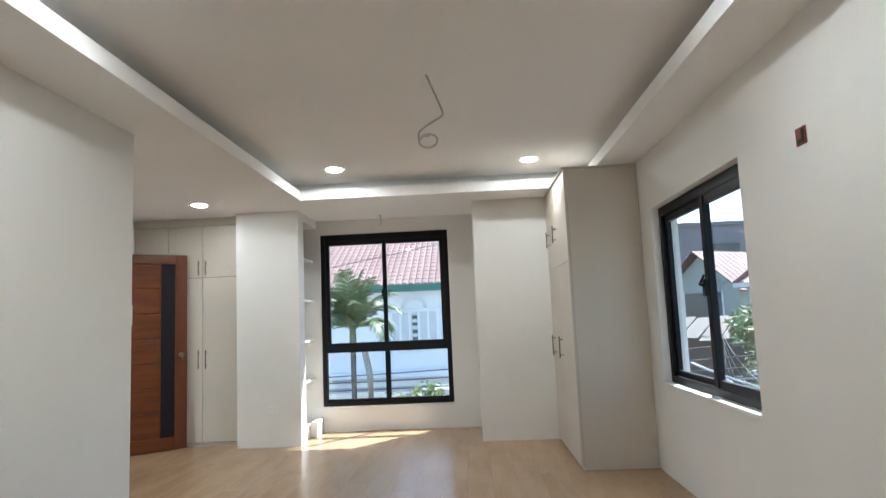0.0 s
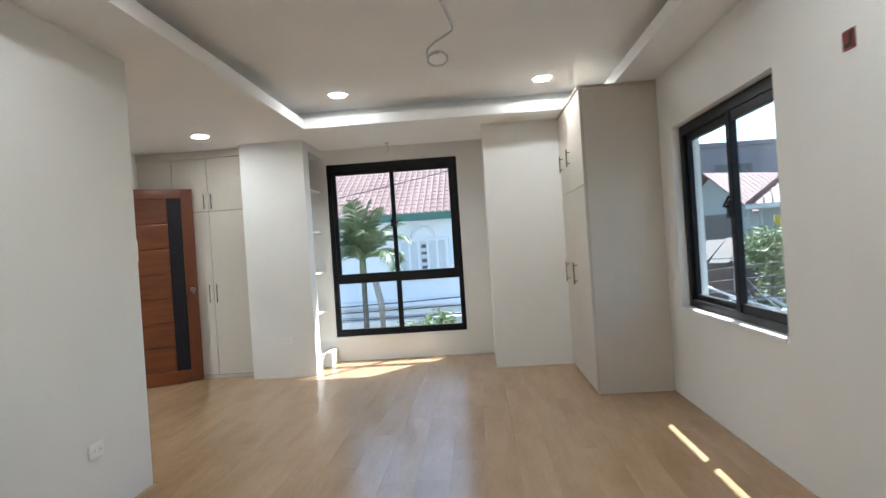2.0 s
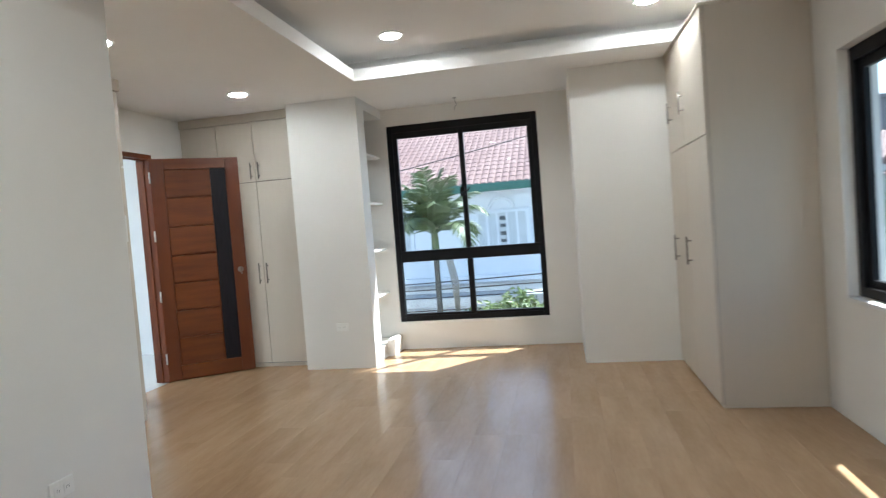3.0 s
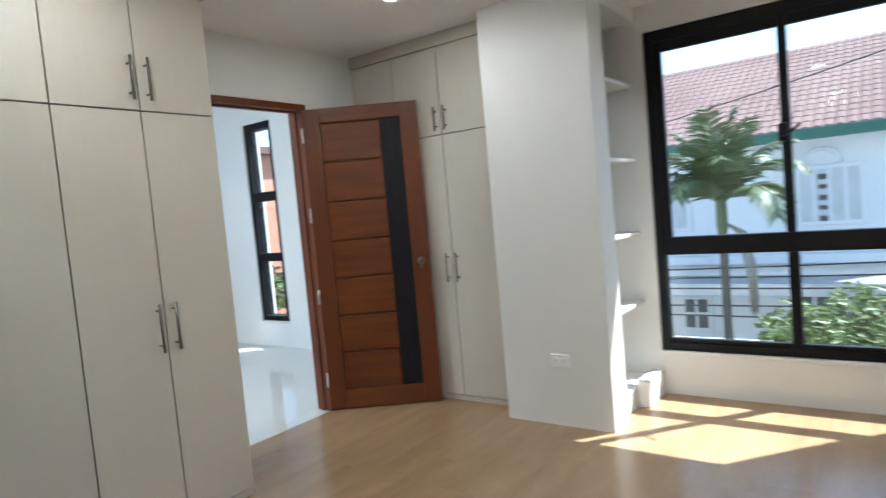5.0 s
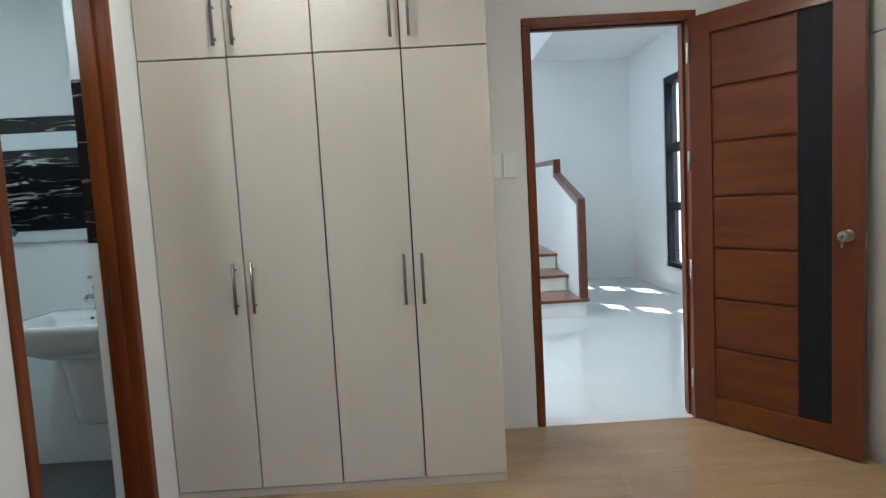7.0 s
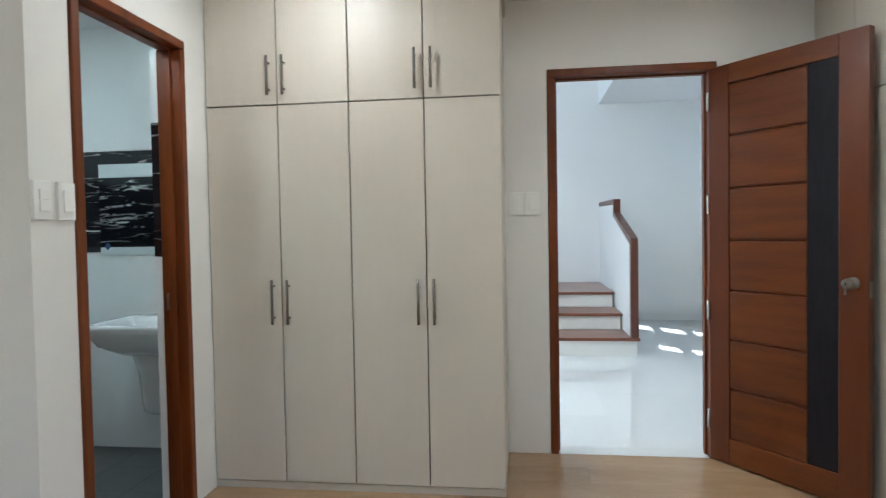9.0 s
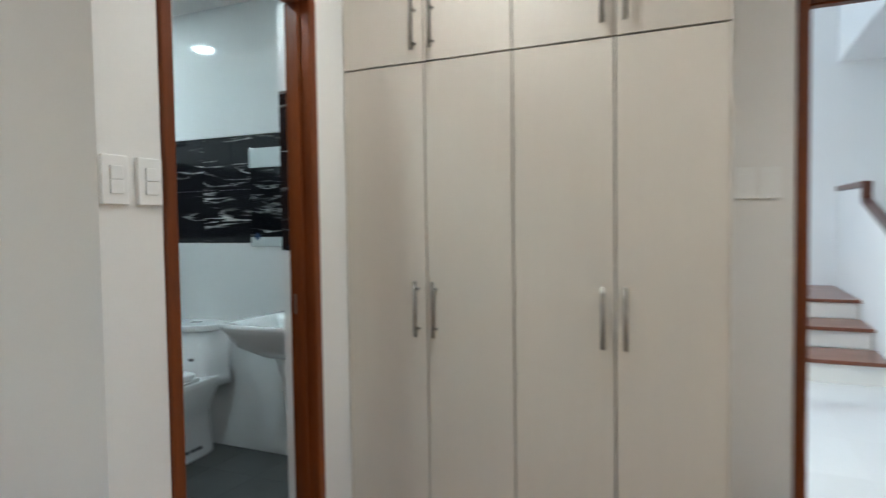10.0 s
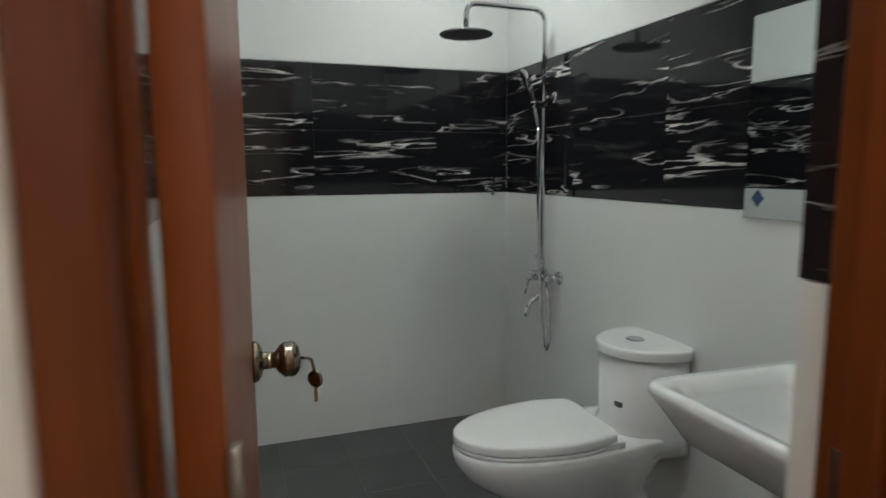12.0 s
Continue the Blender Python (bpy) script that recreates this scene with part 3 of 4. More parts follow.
wardrobe("tall cream laminate wardrobe beside the east window", pose(1.843, 6.968, 0, 0, 0, -90), [0, 0.60, 1.288], 0.615, 1.70, 2.474,
         [(0.20, ((0.95, 0.2), (2.0, 0.16))), (0.66, ((0.95, 0.2), (2.0, 0.16)))], plinth=0.01, side=(1,))

# ---- lamps ----


# also used for lights added out of sight to brighten the rooms
def downlight(x, y, z, group):
    d = thing("downlight", "round white recessed LED downlight, switched on", "ceiling light", pose(x, y, z), group)
    bm = bmesh.new()
    lathe(bm, [(0.068, -0.004), (0.085, -0.010), (0.094, -0.004), (0.095, 0.0)], Matrix.Identity(4), 32)
    part("trim_ring", bm, PLASTIC, d)
    bm = bmesh.new()
    lathe(bm, [(0.070, -0.0115), (0.070, -0.0105)], Matrix.Identity(4), 32)
    part("diffuser", bm, {"hall downlights": HALLFILL, "bathroom downlights": BATHLED, "downlights in the ceiling border": BORDERLED}.get(group, LEDMAT), d, "glowing white diffuser")


for x in (-0.20, 1.61):
    for y in (6.10, 2.82, -0.45):
        downlight(x, y, TRAY, "downlights in the tray ceiling")
# added lamp, kept out of sight, that brightens the wardrobe
downlight(-1.64, 4.85, SOF, "downlights in the ceiling border")
downlight(-1.64, 6.44, SOF, "downlights in the ceiling border")
downlight(-2.15, 2.30, SOF, "bathroom downlights")
# added unseen lamp that fills the bathroom, clear of visible tile reflections
downlight(-1.42, 3.62, SOF, "bathroom downlights")
# no hall lamps show; these are placed out of sight to brighten it
for x, y in ((-3.7, 5.4), (-3.7, 3.9), (-4.5, 4.6)):
    downlight(x, y, HZ, "hall downlights")
downlight(-6.3, 4.2, 5.1, "hall downlights")

# ---- small fixtures of the bedroom ----


def switch_plate(at, rockers):
    s = thing("light_switch", "white plastic wall switch plate with %s" % ("two rockers" if rockers == 2 else "one rocker"), "light switch", at, "light switches")
    part("plate", boxes((-0.037, -0.014, -0.062, 0.037, 0.0, 0.062), bevel=0.002), PLASTIC, s)
    h = 0.072 / rockers
    for i in range(rockers):
        z = -0.036 + i * h
        bm = boxes((-0.018, -0.020, z + 0.0008, 0.018, -0.0135, z + h - 0.0008), bevel=0.0015)
        part("rocker", bm, PLASTIC, s)
    return s


# local -y points out of the wall
switch_plate(pose(-1.084, YB, 1.366, 0, 0, 180), 2)
switch_plate(pose(-1.188, YB, 1.366, 0, 0, 180), 2)
switch_plate(pose(XW, 5.679, 1.388, 0, 0, 90), 1)
switch_plate(pose(XW, 5.766, 1.388, 0, 0, 90), 1)


def outlet(at):
    o = thing("wall_outlet", "white plastic wall outlet low on the column", "outlet", at)
    part("plate", boxes((-0.058, -0.012, -0.037, 0.058, 0, 0.037), bevel=0.003), PLASTIC, o)
    for x in (-0.024, 0.024):
        soc = part("socket", boxes((x - 0.018, -0.0145, -0.018, x + 0.018, -0.0115, 0.018), bevel=0.001), PLASTIC, o)
        part("slot", boxes((x - 0.0065, -0.0152, -0.006, x - 0.0052, -0.0147, 0.006), (x + 0.0052, -0.0152, -0.006, x + 0.0065, -0.0147, 0.006)), GREYPRINT, soc)


outlet(pose(-1.12, 7.036, 0.39))
outlet(pose(XB, 3.68, 0.36, 0, 0, 90))

jb = thing("junction_box", "orange-red plastic junction box open in the wall", "junction box", pose(XE, 3.17, 1.975, 0, 0, -90))
# the wall isn't hollowed; a dark plate gives the box its inner shade
part("back", boxes((-0.033, -0.004, -0.034, 0.033, -0.002, 0.034)), DARK, jb, "dark plate standing in for the shaded cavity")
bm = boxes((-0.037, -0.008, -0.038, -0.030, 0, 0.038), (0.030, -0.008, -0.038, 0.037, 0, 0.038), (-0.030, -0.008, 0.031, 0.030, 0, 0.038), (-0.030, -0.008, -0.038, 0.030, 0, -0.031), (-0.030, -0.0065, -0.01, 0.002, -0.0045, 0.031))
part("rim", bm, REDPLASTIC, jb)

bm = bmesh.new()
pts = [(0.81, 4.0, TRAY), (0.845, 4.0, TRAY - 0.09), (0.90, 4.01, TRAY - 0.225), (0.90, 4.01, TRAY - 0.25), (0.865, 4.0, TRAY - 0.275), (0.80, 4.0, TRAY - 0.31), (0.752, 4.0, TRAY - 0.35)]
pts += [(0.81 + 0.054 * math.cos(a), 4.0 + 0.015 * math.sin(a * 0.5), TRAY - 0.392 - 0.04 * math.sin(a) - 0.001 * i) for i, a in ((i, 3.2 + 0.42 * i) for i in range(20))]
tube(bm, bend(pts, 0.02, 3), 0.006, 8)
tagged(part("ceiling_cable", bm, CABLE), "grey electric cable hanging in a loop from the ceiling", "cable")
bm = bmesh.new()
tube(bm, bend([(0.0, 7.60, SOF), (0.005, 7.60, SOF - 0.05), (0.02, 7.61, SOF - 0.07), (-0.01, 7.61, SOF - 0.09), (-0.005, 7.6, SOF - 0.12)], 0.015), 0.004, 8)
lathe(bm, [(0.022, -0.006), (0.022, 0.0)], Matrix.Translation((0, 7.60, SOF)), 16)
tagged(part("cable_stub", bm, CABLE), "short grey cable stub hanging above the window", "cable")

# ---- stairs in the hall ----
st = thing("staircase", "white stairs with red-brown wooden treads and handrail", "staircase", pose(0, 0.07, 0))
SY0, SY1 = 4.9, 6.745
for i, (xf, z) in enumerate(((-5.36, 0.18), (-5.88, 0.35), (-6.42, 0.52))):
    part("riser", boxes((HX0 + 0.002, SY0, 0.18 * i if i == 0 else (0.18, 0.35)[i - 1], xf - 0.03, SY1 - 0.02 if i == 0 else SY1 - 0.09, z - 0.031)), PAINT, st)
    nx = (-5.88, -6.42, HX0)[i]
    part("tread", boxes((nx if i < 2 else HX0 + 0.002, SY0, z - 0.03, xf, SY1 + 0.01 if i == 0 else SY1 - 0.07, z), bevel=0.005), STAIRWOOD, st, "red-brown wooden tread")
kw = bmesh.new()
prof = [(-5.47, 0.0), (-5.47, 1.08), (-6.47, 1.36), (-6.47, 1.51), (HX0 + 0.002, 1.53), (HX0 + 0.002, 0.0)]
fr = [kw.verts.new((x, SY1 - 0.068, z)) for x, z in prof]
bk = [kw.verts.new((x, SY1, z)) for x, z in prof]
kw.faces.new(fr[::-1])
kw.faces.new(bk)
for i in range(len(prof)):
    kw.faces.new((fr[i], fr[(i + 1) % len(prof)], bk[(i + 1) % len(prof)], bk[i]))
part("half_wall", kw, PAINT, st, "white plastered half wall")


def beam(bm, p, q, w, h):
    p, q = Vector(p), Vector(q)
    d = (q - p).normalized()
    s = Vector((0, 1, 0))
    u = d.cross(s)
    a = [bm.verts.new(p + s * w * i / 2 + u * h * j / 2) for i, j in ((-1, -1), (1, -1), (1, 1), (-1, 1))]
    b = [bm.verts.new(q + s * w * i / 2 + u * h * j / 2) for i, j in ((-1, -1), (1, -1), (1, 1), (-1, 1))]
    bm.faces.new(a[::-1])
    bm.faces.new(b)
    for i in range(4):
        bm.faces.new((a[i], a[(i + 1) % 4], b[(i + 1) % 4], b[i]))


YR = SY1 - 0.034
bm = boxes((-5.46, YR - 0.036, 0.181, -5.385, YR + 0.036, 1.13), bevel=0.006)
part("newel_post", bm, RAILWOOD, st)
bm = bmesh.new()
beam(bm, (-5.40, YR, 1.115), (-6.47, YR, 1.40), 0.075, 0.05)
beam(bm, (-6.47, YR, 1.37), (-6.47, YR, 1.56), 0.075, 0.06)
beam(bm, (-6.44, YR, 1.545), (HX0 + 0.002, YR, 1.56), 0.075, 0.05)
part("handrail", bm, RAILWOOD, st)

# ---- bathroom ----
BX0, BX1, BY0, BY1, BZ = -2.72, -1.175, 1.63, 4.05, -0.03
B0, B1 = 1.152, 1.755


def tiled(name, label, *dims):
    return structure(name, boxes(*dims, bevel=0.0015), TILE, label, "tiled wall")


for nm, x0, y0, x1, y1 in (("wall_tiles_west", XW + 0.001, BY0 - 0.008, BX0, BY1 + 0.008), ("wall_tiles_south", BX0, 1.621, BX1, BY0), ("wall_tiles_east", BX1, BY0, XB - 0.121, BY1)):
    tiled(nm, "glossy white bathroom wall tiles with a black marble band", (x0, y0, BZ - 0.05, x1, y1, B0 - 0.002), (x0, y0, B1 + 0.002, x1, y1, SOF - 0.001))
tn = tiled("wall_tiles_north", "glossy white bathroom wall tiles beside the door", (BX0, BY1, BZ - 0.05, -1.951, 4.059, B0 - 0.002), (BX0, BY1, B1 + 0.002, -1.951, 4.059, SOF - 0.001), (-1.234, BY1, BZ - 0.05, BX1, 4.059, B0 - 0.002), (-1.234, BY1, B1 + 0.002, BX1, 4.059, SOF - 0.001),
           (-1.951, BY1, 2.13, -1.234, 4.059, SOF - 0.001), (-1.949, BY1, 0, -1.912, 4.084, B0 - 0.002), (-1.949, BY1, B1 + 0.002, -1.912, 4.084, 2.08))
tagged(part("marble_return", boxes((-1.949, BY1 - 0.001, B0, -1.911, 4.084, B1)), MARBLE, tn, "black marble tile edge"))
WT, ST = bpy.data.objects["wall_tiles_west"], bpy.data.objects["wall_tiles_south"]
for row in range(2):
    z = B0 + 0.3015 * row
    for i in range(5):
        a, b = max(BY0, 1.643 + 0.6 * (i - 1)), min(BY1, 1.643 + 0.6 * i)
        if b - a > 0.004:
            bm = boxes((0.0, a - b + 0.0003, 0.0003, 0.009, -0.0003, 0.3012), bevel=0.0004)
            part("marble_tile", bm, MARBLE, WT, at=pose(XW + 0.0012, b, z))
    for i in range(4):
        a, b = max(BX0, -2.937 + 0.6 * i), min(BX1, -2.337 + 0.6 * i)
        if b - a > 0.004:
            bm = boxes((0.0003, 0, 0.0003, b - a - 0.0003, 0.009, 0.3012), bevel=0.0004)
            part("marble_tile", bm, MARBLE, ST, at=pose(a, 1.6212, z))
for nm, dims in (("wall_tiles_east", (BX1, BY0, B0, XB - 0.121, BY1, B1)), ("wall_tiles_north", (BX0, BY1, B0, -1.951, 4.059, B1))):
    part("marble_band", boxes(dims), MARBLE, bpy.data.objects[nm])


def ring(cx, cy, z, rx0, rx1, ry, n=28, p=2.4, back=None):
    """A rounded outline: rx1 ahead (+x), rx0 behind; superellipse power p."""
    out = []
    for i in range(n):
        a = 6.28318 * i / n
        c, s = math.cos(a), math.sin(a)
        r = (abs(c) ** p + abs(s) ** p) ** (-1 / p)
        x = c * r * (rx1 if c > 0 else rx0)
        out.append((cx + x, cy + s * r * ry, z))
    return out


def egg(cx, cy, z, rx0, rx1, ry, pb, n=44):
    """A D-shaped outline: round ahead (+x), squarer with power pb behind and a little narrower there."""
    out = []
    for i in range(n):
        a = 6.28318 * i / n
        c, s = math.cos(a), math.sin(a)
        p = 2.1 if c > 0 else pb
        r = (abs(c) ** p + abs(s) ** p) ** (-1 / p)
        w = ry * (1 - 0.12 * max(0.0, -c * r))
        out.append((cx + c * r * (rx1 if c > 0 else rx0), cy + s * r * w, z))
    return out


def toilet():
    t = thing("toilet", "glossy white one-piece ceramic toilet with a closed lid", "toilet", pose(BX0, 2.87, BZ) @ Matrix.Diagonal((1.0, 1.0, 0.975, 1.0)))
    bm = bmesh.new()
    loft(bm, [egg(0.30, 0, 0.0, 0.245, 0.195, 0.108, 3.5), egg(0.30, 0, 0.015, 0.245, 0.195, 0.108, 3.5), egg(0.30, 0, 0.10, 0.24, 0.18, 0.099, 3.5), egg(0.31, 0, 0.20, 0.24, 0.20, 0.10, 3.5), egg(0.34, 0, 0.255, 0.26, 0.24, 0.118, 3.5),
              egg(0.36, 0, 0.31, 0.28, 0.295, 0.146, 4), egg(0.38, 0, 0.365, 0.33, 0.345, 0.168, 4), egg(0.39, 0, 0.42, 0.385, 0.368, 0.181, 5), egg(0.39, 0, 0.448, 0.387, 0.371, 0.183, 5), egg(0.39, 0, 0.455, 0.385, 0.368, 0.181, 5), egg(0.39, 0, 0.4585, 0.378, 0.36, 0.173, 5), egg(0.39, 0, 0.459, 0.34, 0.32, 0.14, 5)])
    part("bowl", bm, CERAMIC, t)
    bm = bmesh.new()
    loft(bm, [egg(0.39, 0, 0.4595, 0.118, 0.363, 0.177, 9), egg(0.39, 0, 0.4745, 0.120, 0.367, 0.180, 9)])
    part("seat", bm, CERAMIC, t)
    bm = bmesh.new()
    loft(bm, [egg(0.39, 0, z, 0.123 - d, 0.369 - d, 0.182 - d, 9) for z, d in ((0.4775, 0.003), (0.479, 0.0005), (0.482, 0), (0.4985, 0), (0.5025, 0.0008), (0.5055, 0.003), (0.5075, 0.007), (0.5085, 0.013), (0.5095, 0.03), (0.510, 0.09))])
    part("lid", bm, CERAMIC, t)
    for sg in (-1, 1):
        part("hinge", boxes((0.262, sg * 0.152 - 0.018, 0.4585, 0.34, sg * 0.152 + 0.018, 0.482), bevel=0.005), CERAMIC, t)
    bm = bmesh.new()
    loft(bm, [egg(0.04, 0.01, 0.40, 0.036, 0.235, 0.168, 9), egg(0.04, 0.01, 0.452, 0.036, 0.205, 0.158, 9), egg(0.04, 0.01, 0.49, 0.036, 0.186, 0.153, 9), egg(0.04, 0.01, 0.715, 0.036, 0.19, 0.160, 9)])
    k = part("tank", bm, CERAMIC, t)
    bm = bmesh.new()
    loft(bm, [egg(0.04, 0.01, z, 0.038, 0.202 - d, 0.171 - d, 11) for z, d in ((0.717, 0.004), (0.719, 0.001), (0.722, 0), (0.743, 0), (0.7475, 0.001), (0.7505, 0.004), (0.752, 0.009), (0.7525, 0.02), (0.753, 0.06))])
    part("tank_lid", bm, CERAMIC, k)
    bm = bmesh.new()
    lathe(bm, [(0.030, 0.0), (0.030, 0.005), (0.026, 0.007)], Matrix.Translation((0.12, 0.01, 0.7525)))
    part("flush_button", bm, CHROME, t, "chrome dual flush button")
    part("sticker", boxes((0.205, 0.050, 0.55, 0.2235, 0.077, 0.566)), GREYPRINT, t, "small grey printed sticker")
    for dx in (0, 0.045, 0.09):
        part("print_bar", boxes((0.20 + dx, 0.095, 0.05, 0.235 + dx, 0.1075, 0.066)), GREYPRINT, t)


toilet()


def basin():
    s = thing("washbasin", "glossy white ceramic washbasin on a half pedestal below the mirror", "washbasin", pose(BX0, 3.655, BZ))
    n = 40

    def rr(x0, x1, hw0, hw1, z, r=0.07):
        """A rounded trapezoid outline: hw0 at the wall, hw1 at the front."""
        cs = [((x1 - r, hw1 - r), 0), ((x0 + r * 0.4, hw0 - r * 0.4), 90), ((x0 + r * 0.4, -hw0 + r * 0.4), 180), ((x1 - r, -hw1 + r), 270)]
        out = []
        for i, ((cx, cy), a0) in enumerate(cs):
            q = r if i in (0, 3) else r * 0.4
            for j in range(n // 4):
                a = radians(a0 + 90 * j / (n // 4 - 1))
                out.append((cx + q * math.cos(a), cy + q * math.sin(a), z))
        return out
    bm = bmesh.new()
    loft(bm, [rr(0.10, 0.24, 0.09, 0.09, 0.60, 0.06), rr(0.05, 0.34, 0.15, 0.16, 0.63), rr(0.012, 0.44, 0.21, 0.22, 0.69), rr(0.002, 0.485, 0.245, 0.255, 0.765), rr(0.0, 0.495, 0.25, 0.262, 0.79, 0.045), rr(0.002, 0.495, 0.25, 0.262, 0.806, 0.045), rr(0.006, 0.488, 0.245, 0.256, 0.812, 0.04),
              rr(0.125, 0.455, 0.205, 0.222, 0.808, 0.06), rr(0.135, 0.445, 0.19, 0.208, 0.78, 0.06), rr(0.15, 0.41, 0.15, 0.16, 0.71, 0.06), rr(0.18, 0.34, 0.07, 0.07, 0.68, 0.04)])
    part("bowl", bm, CERAMIC, s)
    bm = bmesh.new()
    loft(bm, [ring(0.11, 0, 0.255, 0.108, 0.06, 0.085, p=4), ring(0.12, 0, 0.275, 0.118, 0.085, 0.105, p=4), ring(0.12, 0, 0.33, 0.118, 0.098, 0.112, p=4), ring(0.13, 0, 0.50, 0.128, 0.115, 0.118, p=3.5), ring(0.15, 0, 0.64, 0.148, 0.15, 0.14, p=3)])
    part("pedestal", bm, CERAMIC, s)
    bm = bmesh.new()
    lathe(bm, [(0.026, 0.81), (0.024, 0.82), (0.019, 0.83), (0.019, 0.91), (0.021, 0.93), (0.012, 0.94)], Matrix.Translation((0.065, 0, 0)))
    tube(bm, bend([(0.065, 0, 0.87), (0.15, 0, 0.895), (0.175, 0, 0.875)], 0.02), 0.011)
    tube(bm, [(0.06, 0, 0.94), (0.04, 0, 0.985)], 0.007)
    box(bm, 0.03, -0.01, 0.975, 0.12, 0.01, 0.987)
    part("faucet", bm, CHROME, s, "chrome single lever faucet")
    bm = bmesh.new()
    lathe(bm, [(0.011, 0), (0.011, 0.004)], pose(0.132, 0, 0.775, 0, 80, 0), 16)
    part("overflow", bm, DARK, s)
    bm = bmesh.new()
    lathe(bm, [(0.024, 0.681), (0.022, 0.685)], Matrix.Translation((0.25, 0, 0)))
    part("drain", bm, CHROME, s)


basin()
mr = thing("mirror", "frameless rectangular wall mirror above the washbasin", "mirror", pose(BX0, 3.195, 1.132))
part("glass", boxes((0.002, 0, 0, 0.012, 0.46, 0.545), bevel=0.001), MIRROR, mr)
bm = bmesh.new()
q = [bm.verts.new((0.0125, 0.046 + a, 0.055 + b)) for a, b in ((-0.021, 0), (0, -0.024), (0.021, 0), (0, 0.024))]
r = [bm.verts.new((0.0133, v.co.y, v.co.z)) for v in q]
bm.faces.new(r)
bm.faces.new(q[::-1])
for i in range(4):
    bm.faces.new((q[i], q[(i + 1) % 4], r[(i + 1) % 4], r[i]))
part("sticker", bm, BLUESTICKER, mr, "blue diamond sticker")

sh = thing("shower_set", "chrome rain shower column with hand shower and mixer", "shower", pose(BX0, 2.115, -0.04))
bm = bmesh.new()
tube(bm, bend([(0.055, 0, 0.80), (0.055, 0, 1.985), (0.42, 0, 1.985), (0.42, 0, 1.88)], 0.06), 0.011, 12)
for z in (1.62,):
    tube(bm, [(0, 0, z), (0.055, 0, z)], 0.008)
    lathe(bm, [(0.024, 0), (0.024, 0.008), (0.012, 0.014)], pose(0, 0, z, 0, 90, 0))
part("riser_pipe", bm, CHROME, sh)
bm = bmesh.new()
lathe(bm, [(0.012, 0.03), (0.018, 0.015), (0.05, 0.010), (0.108, 0.004), (0.112, 0.0), (0.108, -0.004)], Matrix.Translation((0.42, 0, 1.86)), 36)
hd = part("shower_head", bm, CHROME, sh, "round flat chrome rain shower head")
bm = bmesh.new()
lathe(bm, [(0.100, -0.0065), (0.100, -0.0045)], Matrix.Translation((0.42, 0, 1.86)), 36)
part("spray_plate", bm, GREYPRINT, hd, "dark rubber spray plate")
bm = boxes((0.03, -0.075, 0.755, 0.075, 0.075, 0.80), bevel=0.012)
for y in (-0.075, 0.075):
    tube(bm, [(0, y * 0.9, 0.777), (0.04, y * 0.9, 0.777)], 0.014)
    lathe(bm, [(0.032, 0), (0.03, 0.01), (0.016, 0.016)], pose(0, y * 0.9, 0.777, 0, 90, 0))
tube(bm, [(0.055, 0, 0.80), (0.055, 0, 0.86)], 0.017)
tube(bm, [(0.055, 0.0, 0.855), (0.055, -0.05, 0.86)], 0.012)
part("mixer", bm, CHROME, sh, "chrome wall mixer", at=pose(0, 0, 0.05))
bm = bmesh.new()
tube(bm, [(0.07, -0.02, 0.775), (0.115, -0.02, 0.775)], 0.016)
tube(bm, [(0.105, -0.02, 0.78), (0.125, -0.02, 0.70)], 0.007)
part("lever", bm, CHROME, sh, at=pose(0, 0, 0.05))
bm = bmesh.new()
tube(bm, bend([(0.055, 0, 0.76), (0.06, 0, 0.69), (0.12, 0, 0.655), (0.13, 0, 0.60)], 0.03), 0.012)
part("spout", bm, CHROME, sh, "curved tub spout", at=pose(0, 0, 0.05))
bm = bmesh.new()
tube(bm, bend([(0.128, -0.008, 1.685), (0.105, -0.004, 1.62), (0.078, 0.0, 1.50)], 0.05), 0.011)
lathe(bm, [(0.012, -0.012), (0.034, -0.004), (0.046, 0.006), (0.046, 0.014), (0.040, 0.017)], pose(0.132, -0.008, 1.695, 18, 112, 0))
part("hand_shower", bm, CHROME, sh, "chrome hand shower in its holder")
bm = boxes((0.042, -0.018, 1.572, 0.115, 0.018, 1.602), bevel=0.008)
part("holder", bm, CHROME, sh)
bm = bmesh.new()
hose = [(0.078, 0.0, 1.46), (0.088, 0.012, 1.30), (0.092, 0.035, 1.0), (0.09, 0.06, 0.70), (0.085, 0.085, 0.50), (0.085, 0.11, 0.465), (0.085, 0.135, 0.50), (0.08, 0.12, 0.68), (0.07, 0.075, 0.755)]
tube(bm, bend(hose, 0.12, 5), 0.0075, 10)
part("hose", bm, CHROME, sh, "flexible metal hose", at=pose(0, 0, 0.05))

tp = thing("wall_tap", "small chrome wall tap under the marble band", "tap", pose(-2.62, BY0, 1.18))
bm = bmesh.new()
lathe(bm, [(0.024, 0), (0.022, 0.006), (0.012, 0.01), (0.011, 0.06), (0.014, 0.065)], pose(0, 0, 0, -90, 0, 0))
tube(bm, [(0, 0.05, 0), (0.0, 0.055, -0.04)], 0.009)
part("body", bm, CHROME, tp)
part("lever", boxes((-0.05, 0.052, 0.008, 0.055, 0.064, 0.018), (-0.008, 0.05, 0.0, 0.008, 0.066, 0.05), bevel=0.003), CHROME, tp)

# ---- outside ----
GZ = -3.3
structure("ground", boxes((-300, -300, GZ - 0.2, 300, 300, GZ)), GROUND, "grey street and yards below the house", "ground")
